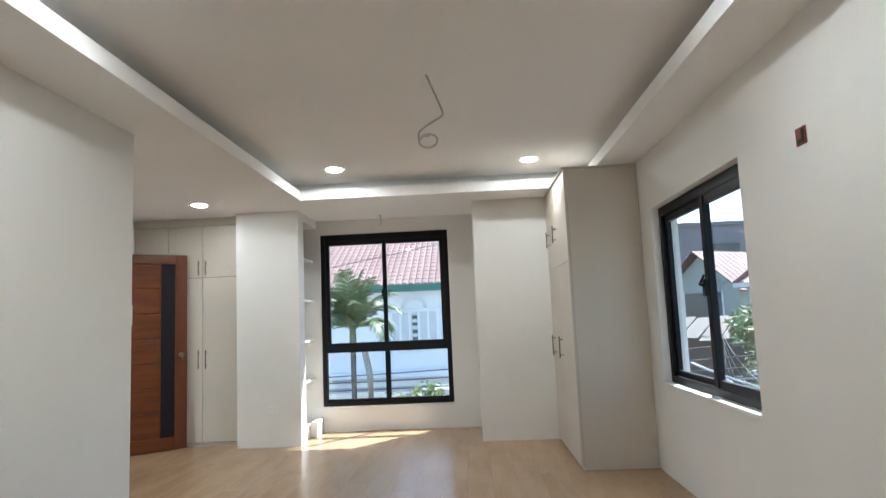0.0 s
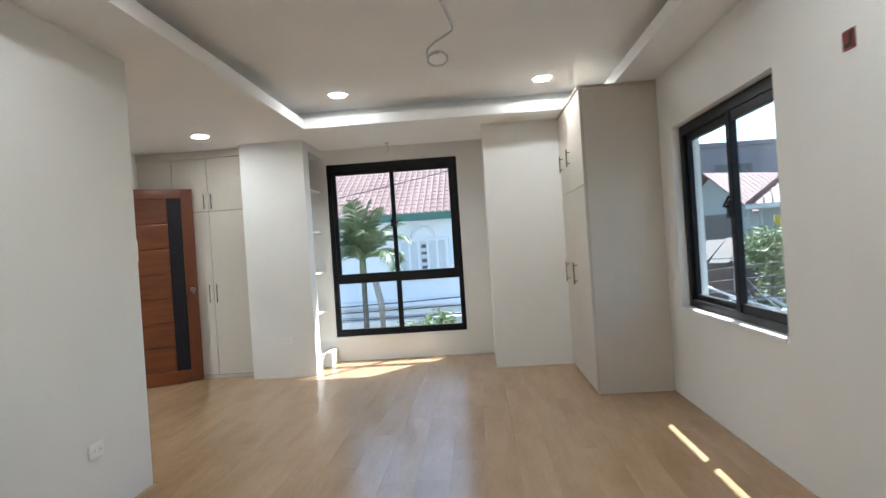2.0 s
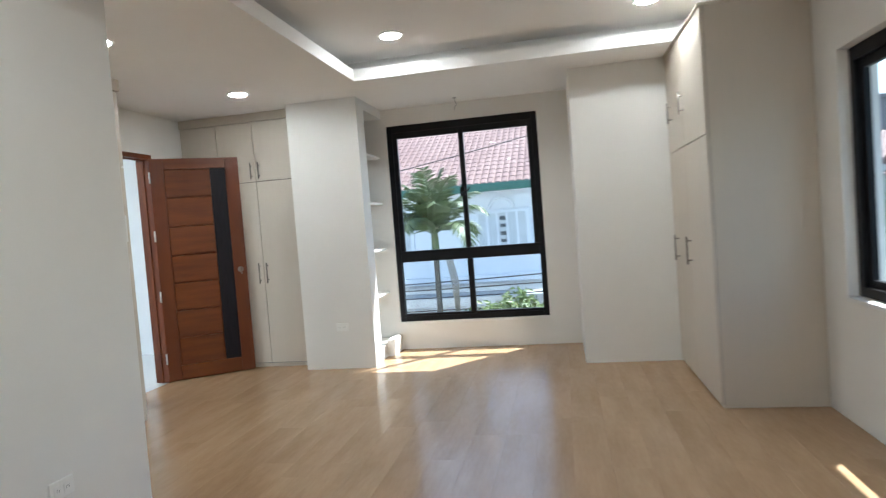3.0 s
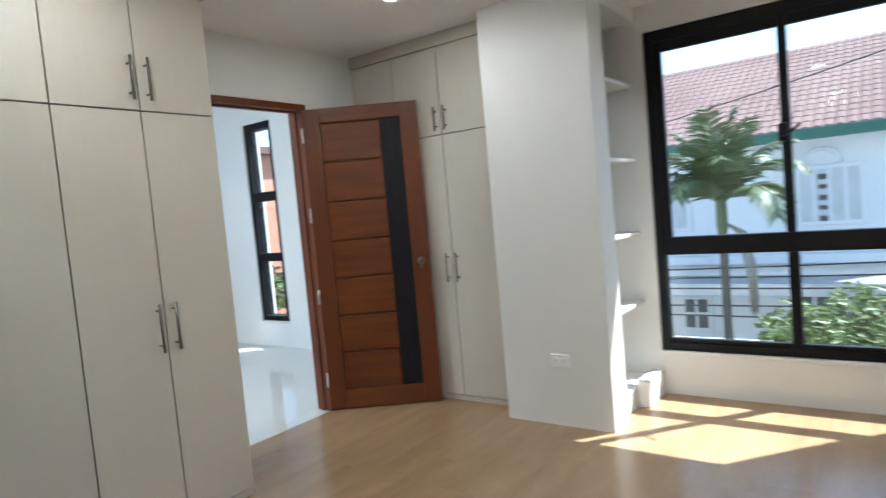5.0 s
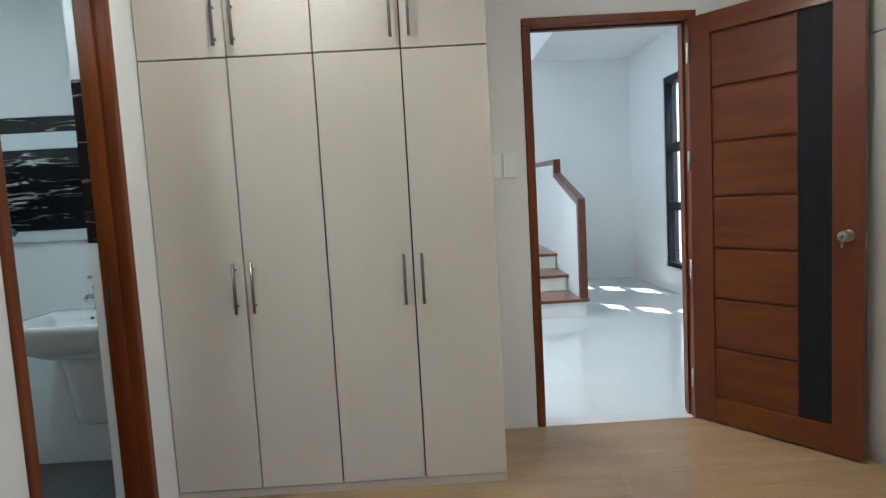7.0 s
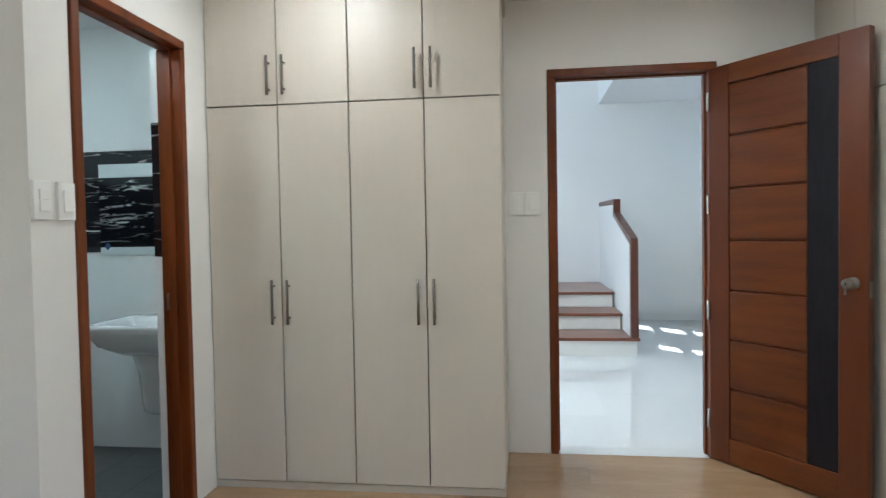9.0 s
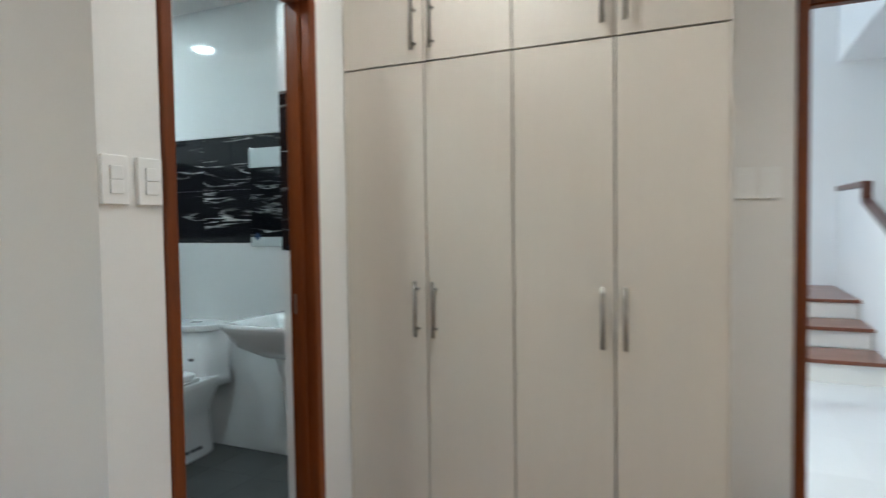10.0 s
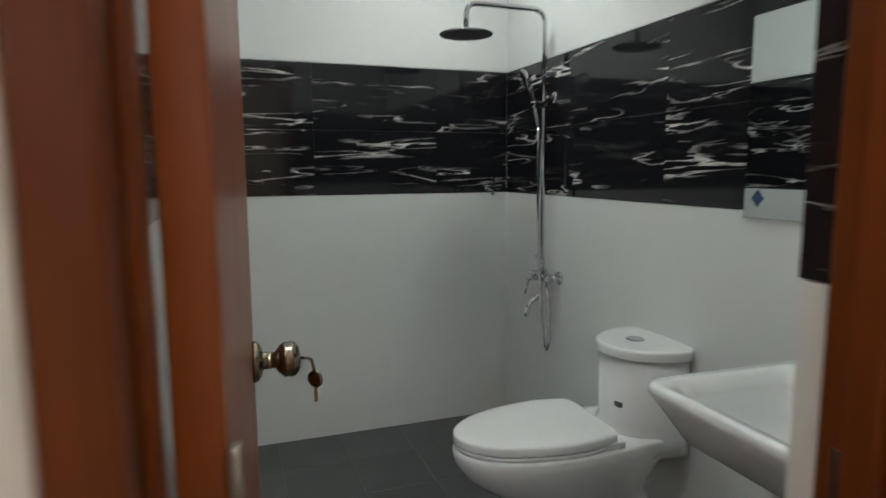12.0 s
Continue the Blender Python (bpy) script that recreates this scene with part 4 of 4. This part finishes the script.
structure("house_base", boxes((HX0 - 0.15, YS - 0.15, GZ, XE + 0.2, YN + 0.2, -0.151), (HX0 - 0.15, YN + 0.2, GZ, XW, HY1 + 0.2, -0.151)), HOUSEWHITE, "lower storey of the house", "wall")


def slope(bm, x0, x1, y0, z0, y1, z1, t=0.08):
    v = [bm.verts.new(p) for p in ((x0, y0, z0), (x1, y0, z0), (x1, y1, z1), (x0, y1, z1), (x0, y0, z0 - t), (x1, y0, z0 - t), (x1, y1, z1 - t), (x0, y1, z1 - t))]
    for f in ((0, 1, 2, 3), (7, 6, 5, 4), (4, 5, 1, 0), (5, 6, 2, 1), (6, 7, 3, 2), (7, 4, 0, 3)):
        bm.faces.new([v[i] for i in f])


def white_house():
    h = thing("neighbour_house", "white two-storey house with a weathered red tiled roof", "house", pose(-0.12, 0, 0))
    part("wall", boxes((-9, 17, GZ, 0.75, 24, 2.05)), HOUSEWHITE, h)
    bm = bmesh.new()
    slope(bm, -9.6, 1.0, 16.45, 2.16, 21.3, 4.42)
    slope(bm, -9.6, 1.0, 26.1, 2.16, 21.3, 4.42)
    r = part("roof", bm, ROOFTILE, h, "weathered red tiles in wavy rows")
    # rows of half-round tiles
    bm = bmesh.new()
    dy, dz = 21.3 - 16.45, 4.42 - 2.16
    rows, cols = 18, 60
    for i in range(rows):
        f0, f1 = i / rows, (i + 1.06) / rows
        for j in range(cols):
            x = -9.5 + 10.4 * (j + 0.5) / cols
            pr = [(x + 0.082 * math.cos(a), 0.032 * math.sin(a)) for a in (0, 0.9, 1.57, 2.24, 3.14159)]
            lo = [bm.verts.new((px, 16.45 + dy * f0, 2.16 + dz * f0 + pz + 0.013)) for px, pz in pr]
            hi = [bm.verts.new((px, 16.45 + dy * f1, 2.16 + dz * f1 + pz)) for px, pz in pr]
            for k in range(4):
                bm.faces.new((lo[k], lo[k + 1], hi[k + 1], hi[k]))
            bm.faces.new(lo[::-1])
    tagged(part("roof_tiles", bm, ROOFTILE, r), kind="stuff")
    part("fascia", boxes((-9.6, 16.36, 1.98, 1.0, 16.45, 2.17), bevel=0.01), GREENTRIM, h, "green painted eaves board")
    part("soffit", boxes((-9.6, 16.45, 2.0, 1.0, 17.0, 2.03)), HOUSEWHITE, h)
    part("lean_to_roof", boxes((-9.1, 15.6, -0.52, 0.6, 16.74, -0.46), (-9.1, 15.5, -0.66, 0.6, 15.6, -0.44), bevel=0.01), PIPE, h, "pale grey metal awning along the wall")
    part("ledge", boxes((-9.1, 16.75, -0.25, 0.85, 17.0, -0.08), bevel=0.01), HOUSEWHITE, h)
    for x0, x1 in ((-1.02, 0.22), (-4.35, -2.75)):
        w = part("window", boxes((x0 - 0.07, 16.94, 0.43, x1 + 0.07, 16.998, 1.52), bevel=0.01), HOUSEWHITE, h, "white framed window with pale curtains")
        n = 5
        for i in range(n):
            a, b = x0 + (x1 - x0) * i / n, x0 + (x1 - x0) * (i + 1) / n
            part("pane", boxes((a + 0.03, 16.93, 0.5, b - 0.03, 16.938, 1.45)), CURTAIN, w)
        for j in range(5):
            part("dark_pane", boxes((x0 + (x1 - x0) * 0.46, 16.915, 0.5 + 0.19 * j + 0.02 * (j % 2), x0 + (x1 - x0) * 0.57, 16.928, 0.60 + 0.19 * j)), WINDARK, w, "small dark pane")
    bm = bmesh.new()
    pts = [(-0.4 + 0.3 * math.cos(a), 16.97, 1.56 + 0.26 * math.sin(a)) for a in (math.pi * i / 14 for i in range(15))]
    tube(bm, pts, 0.04, 6)
    part("arch_moulding", bm, HOUSEWHITE, h)
    for x0, x1, z0, z1 in ((-2.95, -2.45, -1.6, -0.95), (-0.9, -0.3, -1.8, -0.75)):
        w = part("window", boxes((x0 - 0.06, 16.94, z0 - 0.06, x1 + 0.06, 16.998, z1 + 0.06)), HOUSEWHITE, h)
        for i in range(2):
            for j in range(2):
                part("pane", boxes((x0 + (x1 - x0) * i / 2 + 0.03, 16.93, z0 + (z1 - z0) * j / 2 + 0.03, x0 + (x1 - x0) * (i + 1) / 2 - 0.03, 16.938, z0 + (z1 - z0) * (j + 1) / 2 - 0.03)), WINDARK, w)


white_house()
structure("street_wall", boxes((-9, 13.2, GZ, 3.2, 13.35, -1.0), (-9, 13.16, -1.0, 3.2, 13.39, -0.93)), STREETWALL, "pale garden wall along the street", "wall")


def leaf_cloud(name, label, category, centres, count, size, mat, seed, base):
    rnd = random.Random(seed)
    t = thing(name, label, category, pose(*base))
    bm = bmesh.new()
    for _ in range(count):
        cx, cy, cz, r = rnd.choice(centres)
        d = Vector((rnd.gauss(0, 1), rnd.gauss(0, 1), rnd.gauss(0, 0.8))).normalized() * r * rnd.uniform(0.45, 1.08)
        p = Vector((cx, cy, cz)) + d - Vector(base)
        a = Vector((rnd.gauss(0, 1), rnd.gauss(0, 1), rnd.gauss(0, 0.6))).normalized()
        b = a.orthogonal().normalized()
        s = size * rnd.uniform(0.6, 1.3)
        q = a.cross(b) * s * 0.12
        vs = [bm.verts.new(p + v) for v in (-a * s, b * s * 0.42 + q, a * s, -b * s * 0.42 + q)]
        bm.faces.new((vs[0], vs[1], vs[2]))
        bm.faces.new((vs[0], vs[2], vs[3]))
    tagged(part("crown", bm, mat, t), kind="stuff")
    bm = bmesh.new()
    for cx, cy, cz, r in centres[:7]:
        q = Vector((cx, cy, cz)) - Vector(base)
        pts = [Vector((0, 0, 0)), Vector((q.x * 0.25, q.y * 0.25, q.z * 0.5)), q]
        tube(bm, pts, 0.035, 6)
    part("trunk", bm, TRUNK, t)
    return t


rb = random.Random(4)
leaf_cloud("shrub", "dense sunlit green shrub along the garden wall", "shrub", [(-0.38 + 0.24 * i + rb.uniform(-0.1, 0.1), 11.6 + rb.uniform(-0.4, 0.4), -0.22 + rb.uniform(-0.28, 0.10), 0.34) for i in range(9)] + [(-0.22 + 0.3 * i, 11.6, -0.75, 0.4) for i in range(6)], 5200, 0.06, LEAF, 1, (0.3, 11.6, GZ))
leaf_cloud("tree", "leafy green tree seen past the house corner", "tree", [(1.9 + rb.uniform(-0.5, 0.8), 19 + rb.uniform(-1, 1), 0.4 + rb.uniform(-1.4, 1.6), 0.7) for i in range(9)], 2600, 0.13, LEAF, 2, (2.0, 19.0, GZ))
leaf_cloud("tree", "leafy green tree in front of the low red roofs", "tree", [(8.15 + rb.uniform(-1.1, 1.8), 15.2 + rb.uniform(-1.6, 0.8), 0.25 + rb.uniform(-1.5, 1.05), 0.55) for i in range(26)], 8000, 0.11, LEAF, 3, (7.4, 15.0, GZ))


def palm(label, x, y, top, seed, scale=1.0):
    rnd = random.Random(seed)
    t = thing("palm_tree", label, "palm tree", pose(x, y, GZ))
    H = top - GZ
    bm = bmesh.new()
    prof = [(0.058 - 0.014 * i / 22 + (0.005 if i % 2 else 0), H * i / 22) for i in range(23)]
    lathe(bm, prof, Matrix.Identity(4), 12)
    part("trunk", bm, TRUNK, t, "slim ringed grey trunk")
    bm = bmesh.new()
    lathe(bm, [(0.05, H - 0.1), (0.065, H + 0.05), (0.06, H + 0.3), (0.03, H + 0.45)], Matrix.Identity(4), 12)
    part("crownshaft", bm, PALMLEAF, t)
    n = 19
    for k in range(n):
        az = 2.39996 * k + rnd.uniform(-0.2, 0.2)
        f = k / (n - 1)
        up = 1.50 - 1.02 * f ** 1.3 + rnd.uniform(-0.08, 0.08)
        L = scale * rnd.uniform(0.92, 1.12)
        out = Vector((math.cos(az), math.sin(az), 0))
        bm = bmesh.new()
        pts = []
        m = 16
        p = Vector((0, 0, H + 0.30))
        for i in range(m + 1):
            a = up - (0.5 + 1.9 * f) * (i / m) ** 2.0
            pts.append(p.copy())
            p += (out * math.cos(a) + Vector((0, 0, math.sin(a)))) * L / m
        tube(bm, pts, 0.013, 5)
        side = Vector((-out.y, out.x, 0))
        for i in range(3, m + 1):
            d = (pts[i] - pts[i - 1]).normalized()
            nrm = d.cross(side)
            ln = 0.34 * scale * math.sin(math.pi * (0.10 + 0.80 * i / m)) + 0.06
            for sg in (-1, 1):
                for o in (0.0, 0.33, 0.67):
                    b = pts[i - 1].lerp(pts[i], o)
                    tip = b + side * sg * ln * 0.72 + d * ln * 0.55 - nrm * ln * rnd.uniform(-0.1, 0.1) + Vector((0, 0, -ln * rnd.uniform(0.12, 0.42)))
                    mid = b.lerp(tip, 0.5) + Vector((0, 0, 0.06 * ln))
                    w = d * 0.015
                    vs = [bm.verts.new(q) for q in (b - w * 0.5, mid - w, tip, mid + w, b + w * 0.5)]
                    bm.faces.new(vs)
        part("frond", bm, PALMLEAF, t)
    bm = bmesh.new()
    for j in range(5):
        tube(bm, [(0.03, 0, H + 0.08), (0.16 + 0.02 * j, 0.02 * j, H - 0.05), (0.24 + 0.02 * j, 0.03 * j, H - 0.5), (0.27 + 0.012 * j, 0.02 * j, H - 0.98 - 0.03 * (j % 3))], 0.011, 5)
    part("dead_frond", bm, DEADLEAF, t, "dry brown frond hanging beside the trunk")


palm("slim green palm tree in front of the white house", -1.14, 11.6, 0.80, 5, 1.04)

# overhead wires
def wires(label, ends, r=0.012, mat=None):
    bm = bmesh.new()
    for a, b, sag in ends:
        a, b = Vector(a), Vector(b)
        tube(bm, [a.lerp(b, i / 12) - Vector((0, 0, sag * 4 * (i / 12) * (1 - i / 12))) for i in range(13)], r, 5)
    tagged(part("overhead_wires", bm, mat or WIRE), label, "wires")


wires("dark sagging overhead wires across the street", [((-14, 12.6, 0.35), (9, 12.4, 0.75), 0.35), ((-14, 12.7, 0.30), (9, 12.5, 0.45), 0.3), ((-14, 12.8, 0.15), (9, 12.5, 0.20), 0.25), ((-14, 12.8, -0.1), (9, 12.6, 0.05), 0.3), ((-14, 12.75, -0.2), (9, 12.6, -0.3), 0.2)])
wires("thin dark wire above the red roofs", [((-9, 17.2, 2.0), (4, 13.8, 3.6), 0.2)], 0.01)
wires("bundle of dark wires over the side street", [((4.0, 6.5 + 0.3 * k, 0.25 - 0.13 * k), (9.5, 22.0, 0.35 - 0.16 * k), 0.25 + 0.05 * k) for k in range(6)], 0.014)


def gable_house(label, cx, cy, rot, w, d, eave, ridge, wallmat, roofmat, over=0.5):
    h = thing("neighbour_house", label, "house", pose(cx, cy, 0, 0, 0, rot))
    bm = bmesh.new()
    v = [bm.verts.new(p) for p in ((-w / 2, 0, GZ), (w / 2, 0, GZ), (w / 2, 0, eave), (0, 0, ridge - 0.1), (-w / 2, 0, eave))]
    u = [bm.verts.new((p.co.x, d, p.co.z)) for p in v]
    bm.faces.new(v[::-1])
    bm.faces.new(u)
    for i in range(5):
        bm.faces.new((v[i], v[(i + 1) % 5], u[(i + 1) % 5], u[i]))
    part("wall", bm, wallmat, h)
    bm = bmesh.new()
    for sg in (-1, 1):
        e = (sg * (w / 2 + over), eave - (ridge - eave) * over / (w / 2))
        n = 26
        for i in range(n):
            y0, y1 = -over + (d + 2 * over) * i / n, -over + (d + 2 * over) * (i + 0.92) / n
            vs = [bm.verts.new(q) for q in ((0, y0, ridge), (e[0], y0, e[1]), (e[0], y1, e[1]), (0, y1, ridge), (0, y0, ridge + 0.06), (e[0], y0, e[1] + 0.06), (e[0], y1, e[1] + 0.06), (0, y1, ridge + 0.06))]
            for f in ((0, 1, 2, 3), (7, 6, 5, 4), (4, 5, 1, 0), (5, 6, 2, 1), (6, 7, 3, 2)):
                bm.faces.new([vs[k] for k in f])
        slopev = [bm.verts.new(q) for q in ((0, -over, ridge), (e[0], -over, e[1]), (e[0], d + over, e[1]), (0, d + over, ridge))]
        bm.faces.new(slopev)
    part("roof", bm, roofmat, h, "ribbed metal roof")
    wd = part("window", boxes((-w * 0.28, -0.05, eave - 1.6, w * 0.28, -0.002, eave - 0.35)), WINDARK, h)
    for sg in (-1, 1):
        part("frame", boxes((sg * w * 0.28 - 0.03, -0.07, eave - 1.65, sg * w * 0.28 + 0.03, -0.001, eave - 0.3)), HOUSEWHITE, wd)
    return h


gable_house("low house with a small red gable and pale green walls", 11.3, 28.2, -60, 3.6, 9, 2.2, 3.65, CREAMWALL, ROOFMETAL)


def hip_house(label, ox, oy, rot, w, d, eave, rise, run):
    h = thing("neighbour_house", label, "house", pose(ox, oy, 0, 0, 0, rot))
    part("wall", boxes((0.4, 0.4, GZ, w - 0.4, d - 0.4, eave - 0.02)), CREAMWALL, h)
    bm = bmesh.new()
    c = [bm.verts.new(p) for p in ((0, 0, eave), (w, 0, eave), (w, d, eave), (0, d, eave))]
    r = [bm.verts.new(p) for p in ((run, d / 2, eave + rise), (w - run, d / 2, eave + rise))]
    for f in ((c[0], c[1], r[1], r[0]), (c[1], c[2], r[1]), (c[2], c[3], r[0], r[1]), (c[3], c[0], r[0]), (c[3], c[2], c[1], c[0])):
        bm.faces.new(f)
    rf = part("roof", bm, ROOFMETAL, h, "faded red hipped metal roof")
    bm = bmesh.new()
    n = 40
    for i in range(1, n):
        x = w * i / n
        k = min(1, x / run, (w - x) / run)
        tube(bm, [(x, 0, eave + 0.01), (x, d / 2 * k, eave + rise * k + 0.01)], 0.02, 4)
    tagged(part("ribs", bm, ROOFMETAL, rf), kind="stuff")
    bm = bmesh.new()
    tube(bm, [(0, 0, eave + 0.03), (run, d / 2, eave + rise + 0.03), (w - run, d / 2, eave + rise + 0.03)], 0.07, 6)
    part("ridge_cap", bm, ROOFMETAL, rf)
    part("gutter", boxes((-0.05, -0.1, eave - 0.12, w + 0.05, -0.002, eave + 0.02)), PIPE, h)
    for i in range(3):
        part("window", boxes((1.2 + 2.2 * i, 0.34, eave - 1.7, 2.3 + 2.2 * i, 0.398, eave - 0.6)), WINDARK, h)


hip_house("low house with a wide faded red hipped metal roof", 8.82, 19.01, -23, 9.0, 6.0, 1.88, 2.1, 2.6)
gb = thing("grey_building", "long grey flat-roofed concrete building behind the red roofs", "building", pose(8, 36, 0))
part("wall", boxes((0, 0, GZ, 26, 8, 5.85)), GREYWALL, gb)
part("parapet", boxes((-0.1, -0.12, 5.85, 26.1, 8.1, 6.05)), GREYWALL, gb)
for i in range(5):
    w = part("window", boxes((2 + 4.5 * i, -0.06, 3.6, 4 + 4.5 * i, -0.002, 4.8)), WINDARK, gb)
yb = part("sign_board", boxes((8.78, 17.31, 1.25, 9.02, 17.37, 1.52)), YELLOW)
tagged(yb, "plain yellow board on the low house", "sign")
yp = part("post", boxes((8.87, 17.37, GZ, 8.93, 17.43, 1.5)), PIPE, yb)

# pipe frame of the canopy roof below the side window
cf = thing("canopy_frame", "galvanised pipe frame with pale roofing sheets below the side window", "canopy", pose(0, 0, 0))
for k in range(7):
    bm = bmesh.new()
    tube(bm, [(4.2 + 0.55 * k, 8.0, -0.62), (4.9 + 0.75 * k, 14.5, -0.25)], 0.035, 6)
    part("rafter", bm, PIPE, cf)
for k in range(5):
    bm = bmesh.new()
    tube(bm, [(4.0, 8.6 + 1.35 * k, -0.55 + 0.07 * k), (9.8, 8.6 + 1.35 * k, -0.6 + 0.07 * k)], 0.03, 6)
    part("purlin", bm, PIPE, cf)
for k in range(4):
    part("roof_sheet", boxes((4.1 + 1.4 * k, 8.3 + 0.5 * (k % 2), -0.80, 5.3 + 1.4 * k, 12.6, -0.78)), PIPE if k % 2 else STREETWALL, cf)
for x, y in ((4.2, 8.1), (9.4, 8.1), (4.9, 14.3), (9.4, 14.3)):
    part("post", boxes((x - 0.04, y - 0.04, GZ, x + 0.04, y + 0.04, -0.62)), PIPE, cf)

# dark low shed and the tangle of wires in front of the gable house
sd = thing("shed", "low dark shed with rusty roofing sheets below the red gable", "shed", pose(9.3, 21.6, 0, 0, 0, -35))
part("wall", boxes((-2.4, 0, GZ, 1.2, 2.0, 0.25)), SHEDROOF, sd)
for k in range(6):
    bm = bmesh.new()
    slope(bm, -2.6 + 0.66 * k, -1.98 + 0.66 * k, -0.3 - 0.07 * (k % 2), 0.12 + 0.05 * (k % 3), 2.2, 0.85 + 0.04 * (k % 2), 0.03)
    part("roof_sheet", bm, SHEDROOF, sd)
rw = random.Random(12)
wires("tangle of grey service wires along the side street", [((4.4, 6.0 + rw.uniform(0, 3), -0.1 - 0.1 * k), (10.5 + rw.uniform(-1, 1), 16.5 + rw.uniform(-2, 3), 0.25 - 0.13 * k + rw.uniform(-0.2, 0.2)), rw.uniform(0.1, 0.5)) for k in range(9)], 0.016)
wires("pale slack service wires over the canopy", [((4.6, 11.0, 0.35), (9.6, 13.0, -0.55), 0.35), ((4.3, 12.5, -0.05), (10.2, 14.0, 0.0), 0.4), ((4.4, 9.5, 0.1), (9.0, 12.2, -0.75), 0.3)], 0.02, PIPE)

# salmon house seen through the hall windows
oh = thing("neighbour_house", "salmon-coloured house with window grilles beyond the hall windows", "house", pose(0, 0, 0))
part("wall", boxes((-24, 13.0, GZ, -14.4, 19, 3.4)), ORANGEWALL, oh)
part("roof", boxes((-24.3, 12.7, 3.4, -14.1, 19.3, 3.6)), ROOFMETAL, oh)
for i in range(5):
    w = part("window", boxes((-23.0 + 1.75 * i, 12.93, -0.2, -22.1 + 1.75 * i, 12.998, 1.4)), WINDARK, oh)
    for z in (-0.1, 0.3, 0.7, 1.1):
        part("grille_bar", boxes((-23.05 + 1.75 * i, 12.9, z, -22.05 + 1.75 * i, 12.925, z + 0.03)), HOUSEWHITE, w)
leaf_cloud("tree", "green garden tree beyond the hall window", "tree", [(-11.4 + rb.uniform(-1.1, 1.1), 13.6 + rb.uniform(-1, 1), -0.7 + rb.uniform(-1.1, 0.9), 0.6) for i in range(13)], 3600, 0.10, LEAF, 8, (-11.4, 13.6, GZ))
gable_house("low pale house with a grey metal roof beyond the hall windows", -15.5, 24.5, 35, 6.0, 8, 0.9, 2.3, STREETWALL, GREYWALL)

# ---- laid pieces: planks and tiles ----
meshes = {}


def piece(name, sx, sy, sz, mat, parent, x, y, z, bevel):
    key = (name, round(sx, 4), round(sy, 4))
    if key not in meshes:
        bm = bmesh.new()
        b = bevel
        lo = [bm.verts.new(p) for p in ((0, 0, -sz), (sx, 0, -sz), (sx, sy, -sz), (0, sy, -sz))]
        md = [bm.verts.new(p) for p in ((0, 0, -b), (sx, 0, -b), (sx, sy, -b), (0, sy, -b))]
        hi = [bm.verts.new(p) for p in ((b, b, 0), (sx - b, b, 0), (sx - b, sy - b, 0), (b, sy - b, 0))]
        for r0, r1 in ((lo, md), (md, hi)):
            for i in range(4):
                bm.faces.new((r0[i], r0[(i + 1) % 4], r1[(i + 1) % 4], r1[i]))
        bm.faces.new(hi)
        me = bpy.data.meshes.new(name)
        bm.to_mesh(me)
        bm.free()
        me.materials.append(mat)
        meshes[key] = me
    ob = new(name, meshes[key])
    ob.parent = parent
    ob.location = (x, y, z)


rp = random.Random(11)
FL = bpy.data.objects["floor"]
PW, PL = 0.1922, 1.22
for i in range(27):
    x = XW + PW * i
    ylo = YS if x >= XB - 0.02 else YB
    if ylo == YS and x < XB:
        x0 = XB
    else:
        x0 = x
    y = ylo - rp.uniform(0.1, 1.0)
    while y < YN:
        a, b = max(y, ylo), min(y + PL, YN)
        if b - a > 0.02:
            piece("plank", round(min(x + PW, XE) - x0 - 0.0004, 4), round(b - a - 0.0004, 4), 0.0115, OAK, FL, x0, a, 0, 0.0004)
        y += PL
FB = bpy.data.objects["floor_bathroom"]
for i in range(6):
    for j in range(9):
        x, y = BX0 + 0.3 * i, BY0 + 0.3 * j
        w, h = min(0.299, BX1 - x), min(0.299, BY1 - y)
        if w > 0.02 and h > 0.02:
            piece("floor_tile", round(w, 3), round(h, 3), 0.0075, BATHFLOOR, FB, x, y, BZ, 0.001)
FH = bpy.data.objects["floor_hall"]
for i in range(9):
    for j in range(10):
        x, y = XW - 0.12 - 0.6 * (i + 1), HY1 - 0.6 * (j + 1)
        x0, y0 = max(x, HX0), max(y, HY0)
        w, h = x + 0.5996 - x0, y + 0.5996 - y0
        if w > 0.02 and h > 0.02:
            piece("hall_tile", round(w, 3), round(h, 3), 0.015, HALLTILE, FH, x0, y0, 0.0, 0.0002)
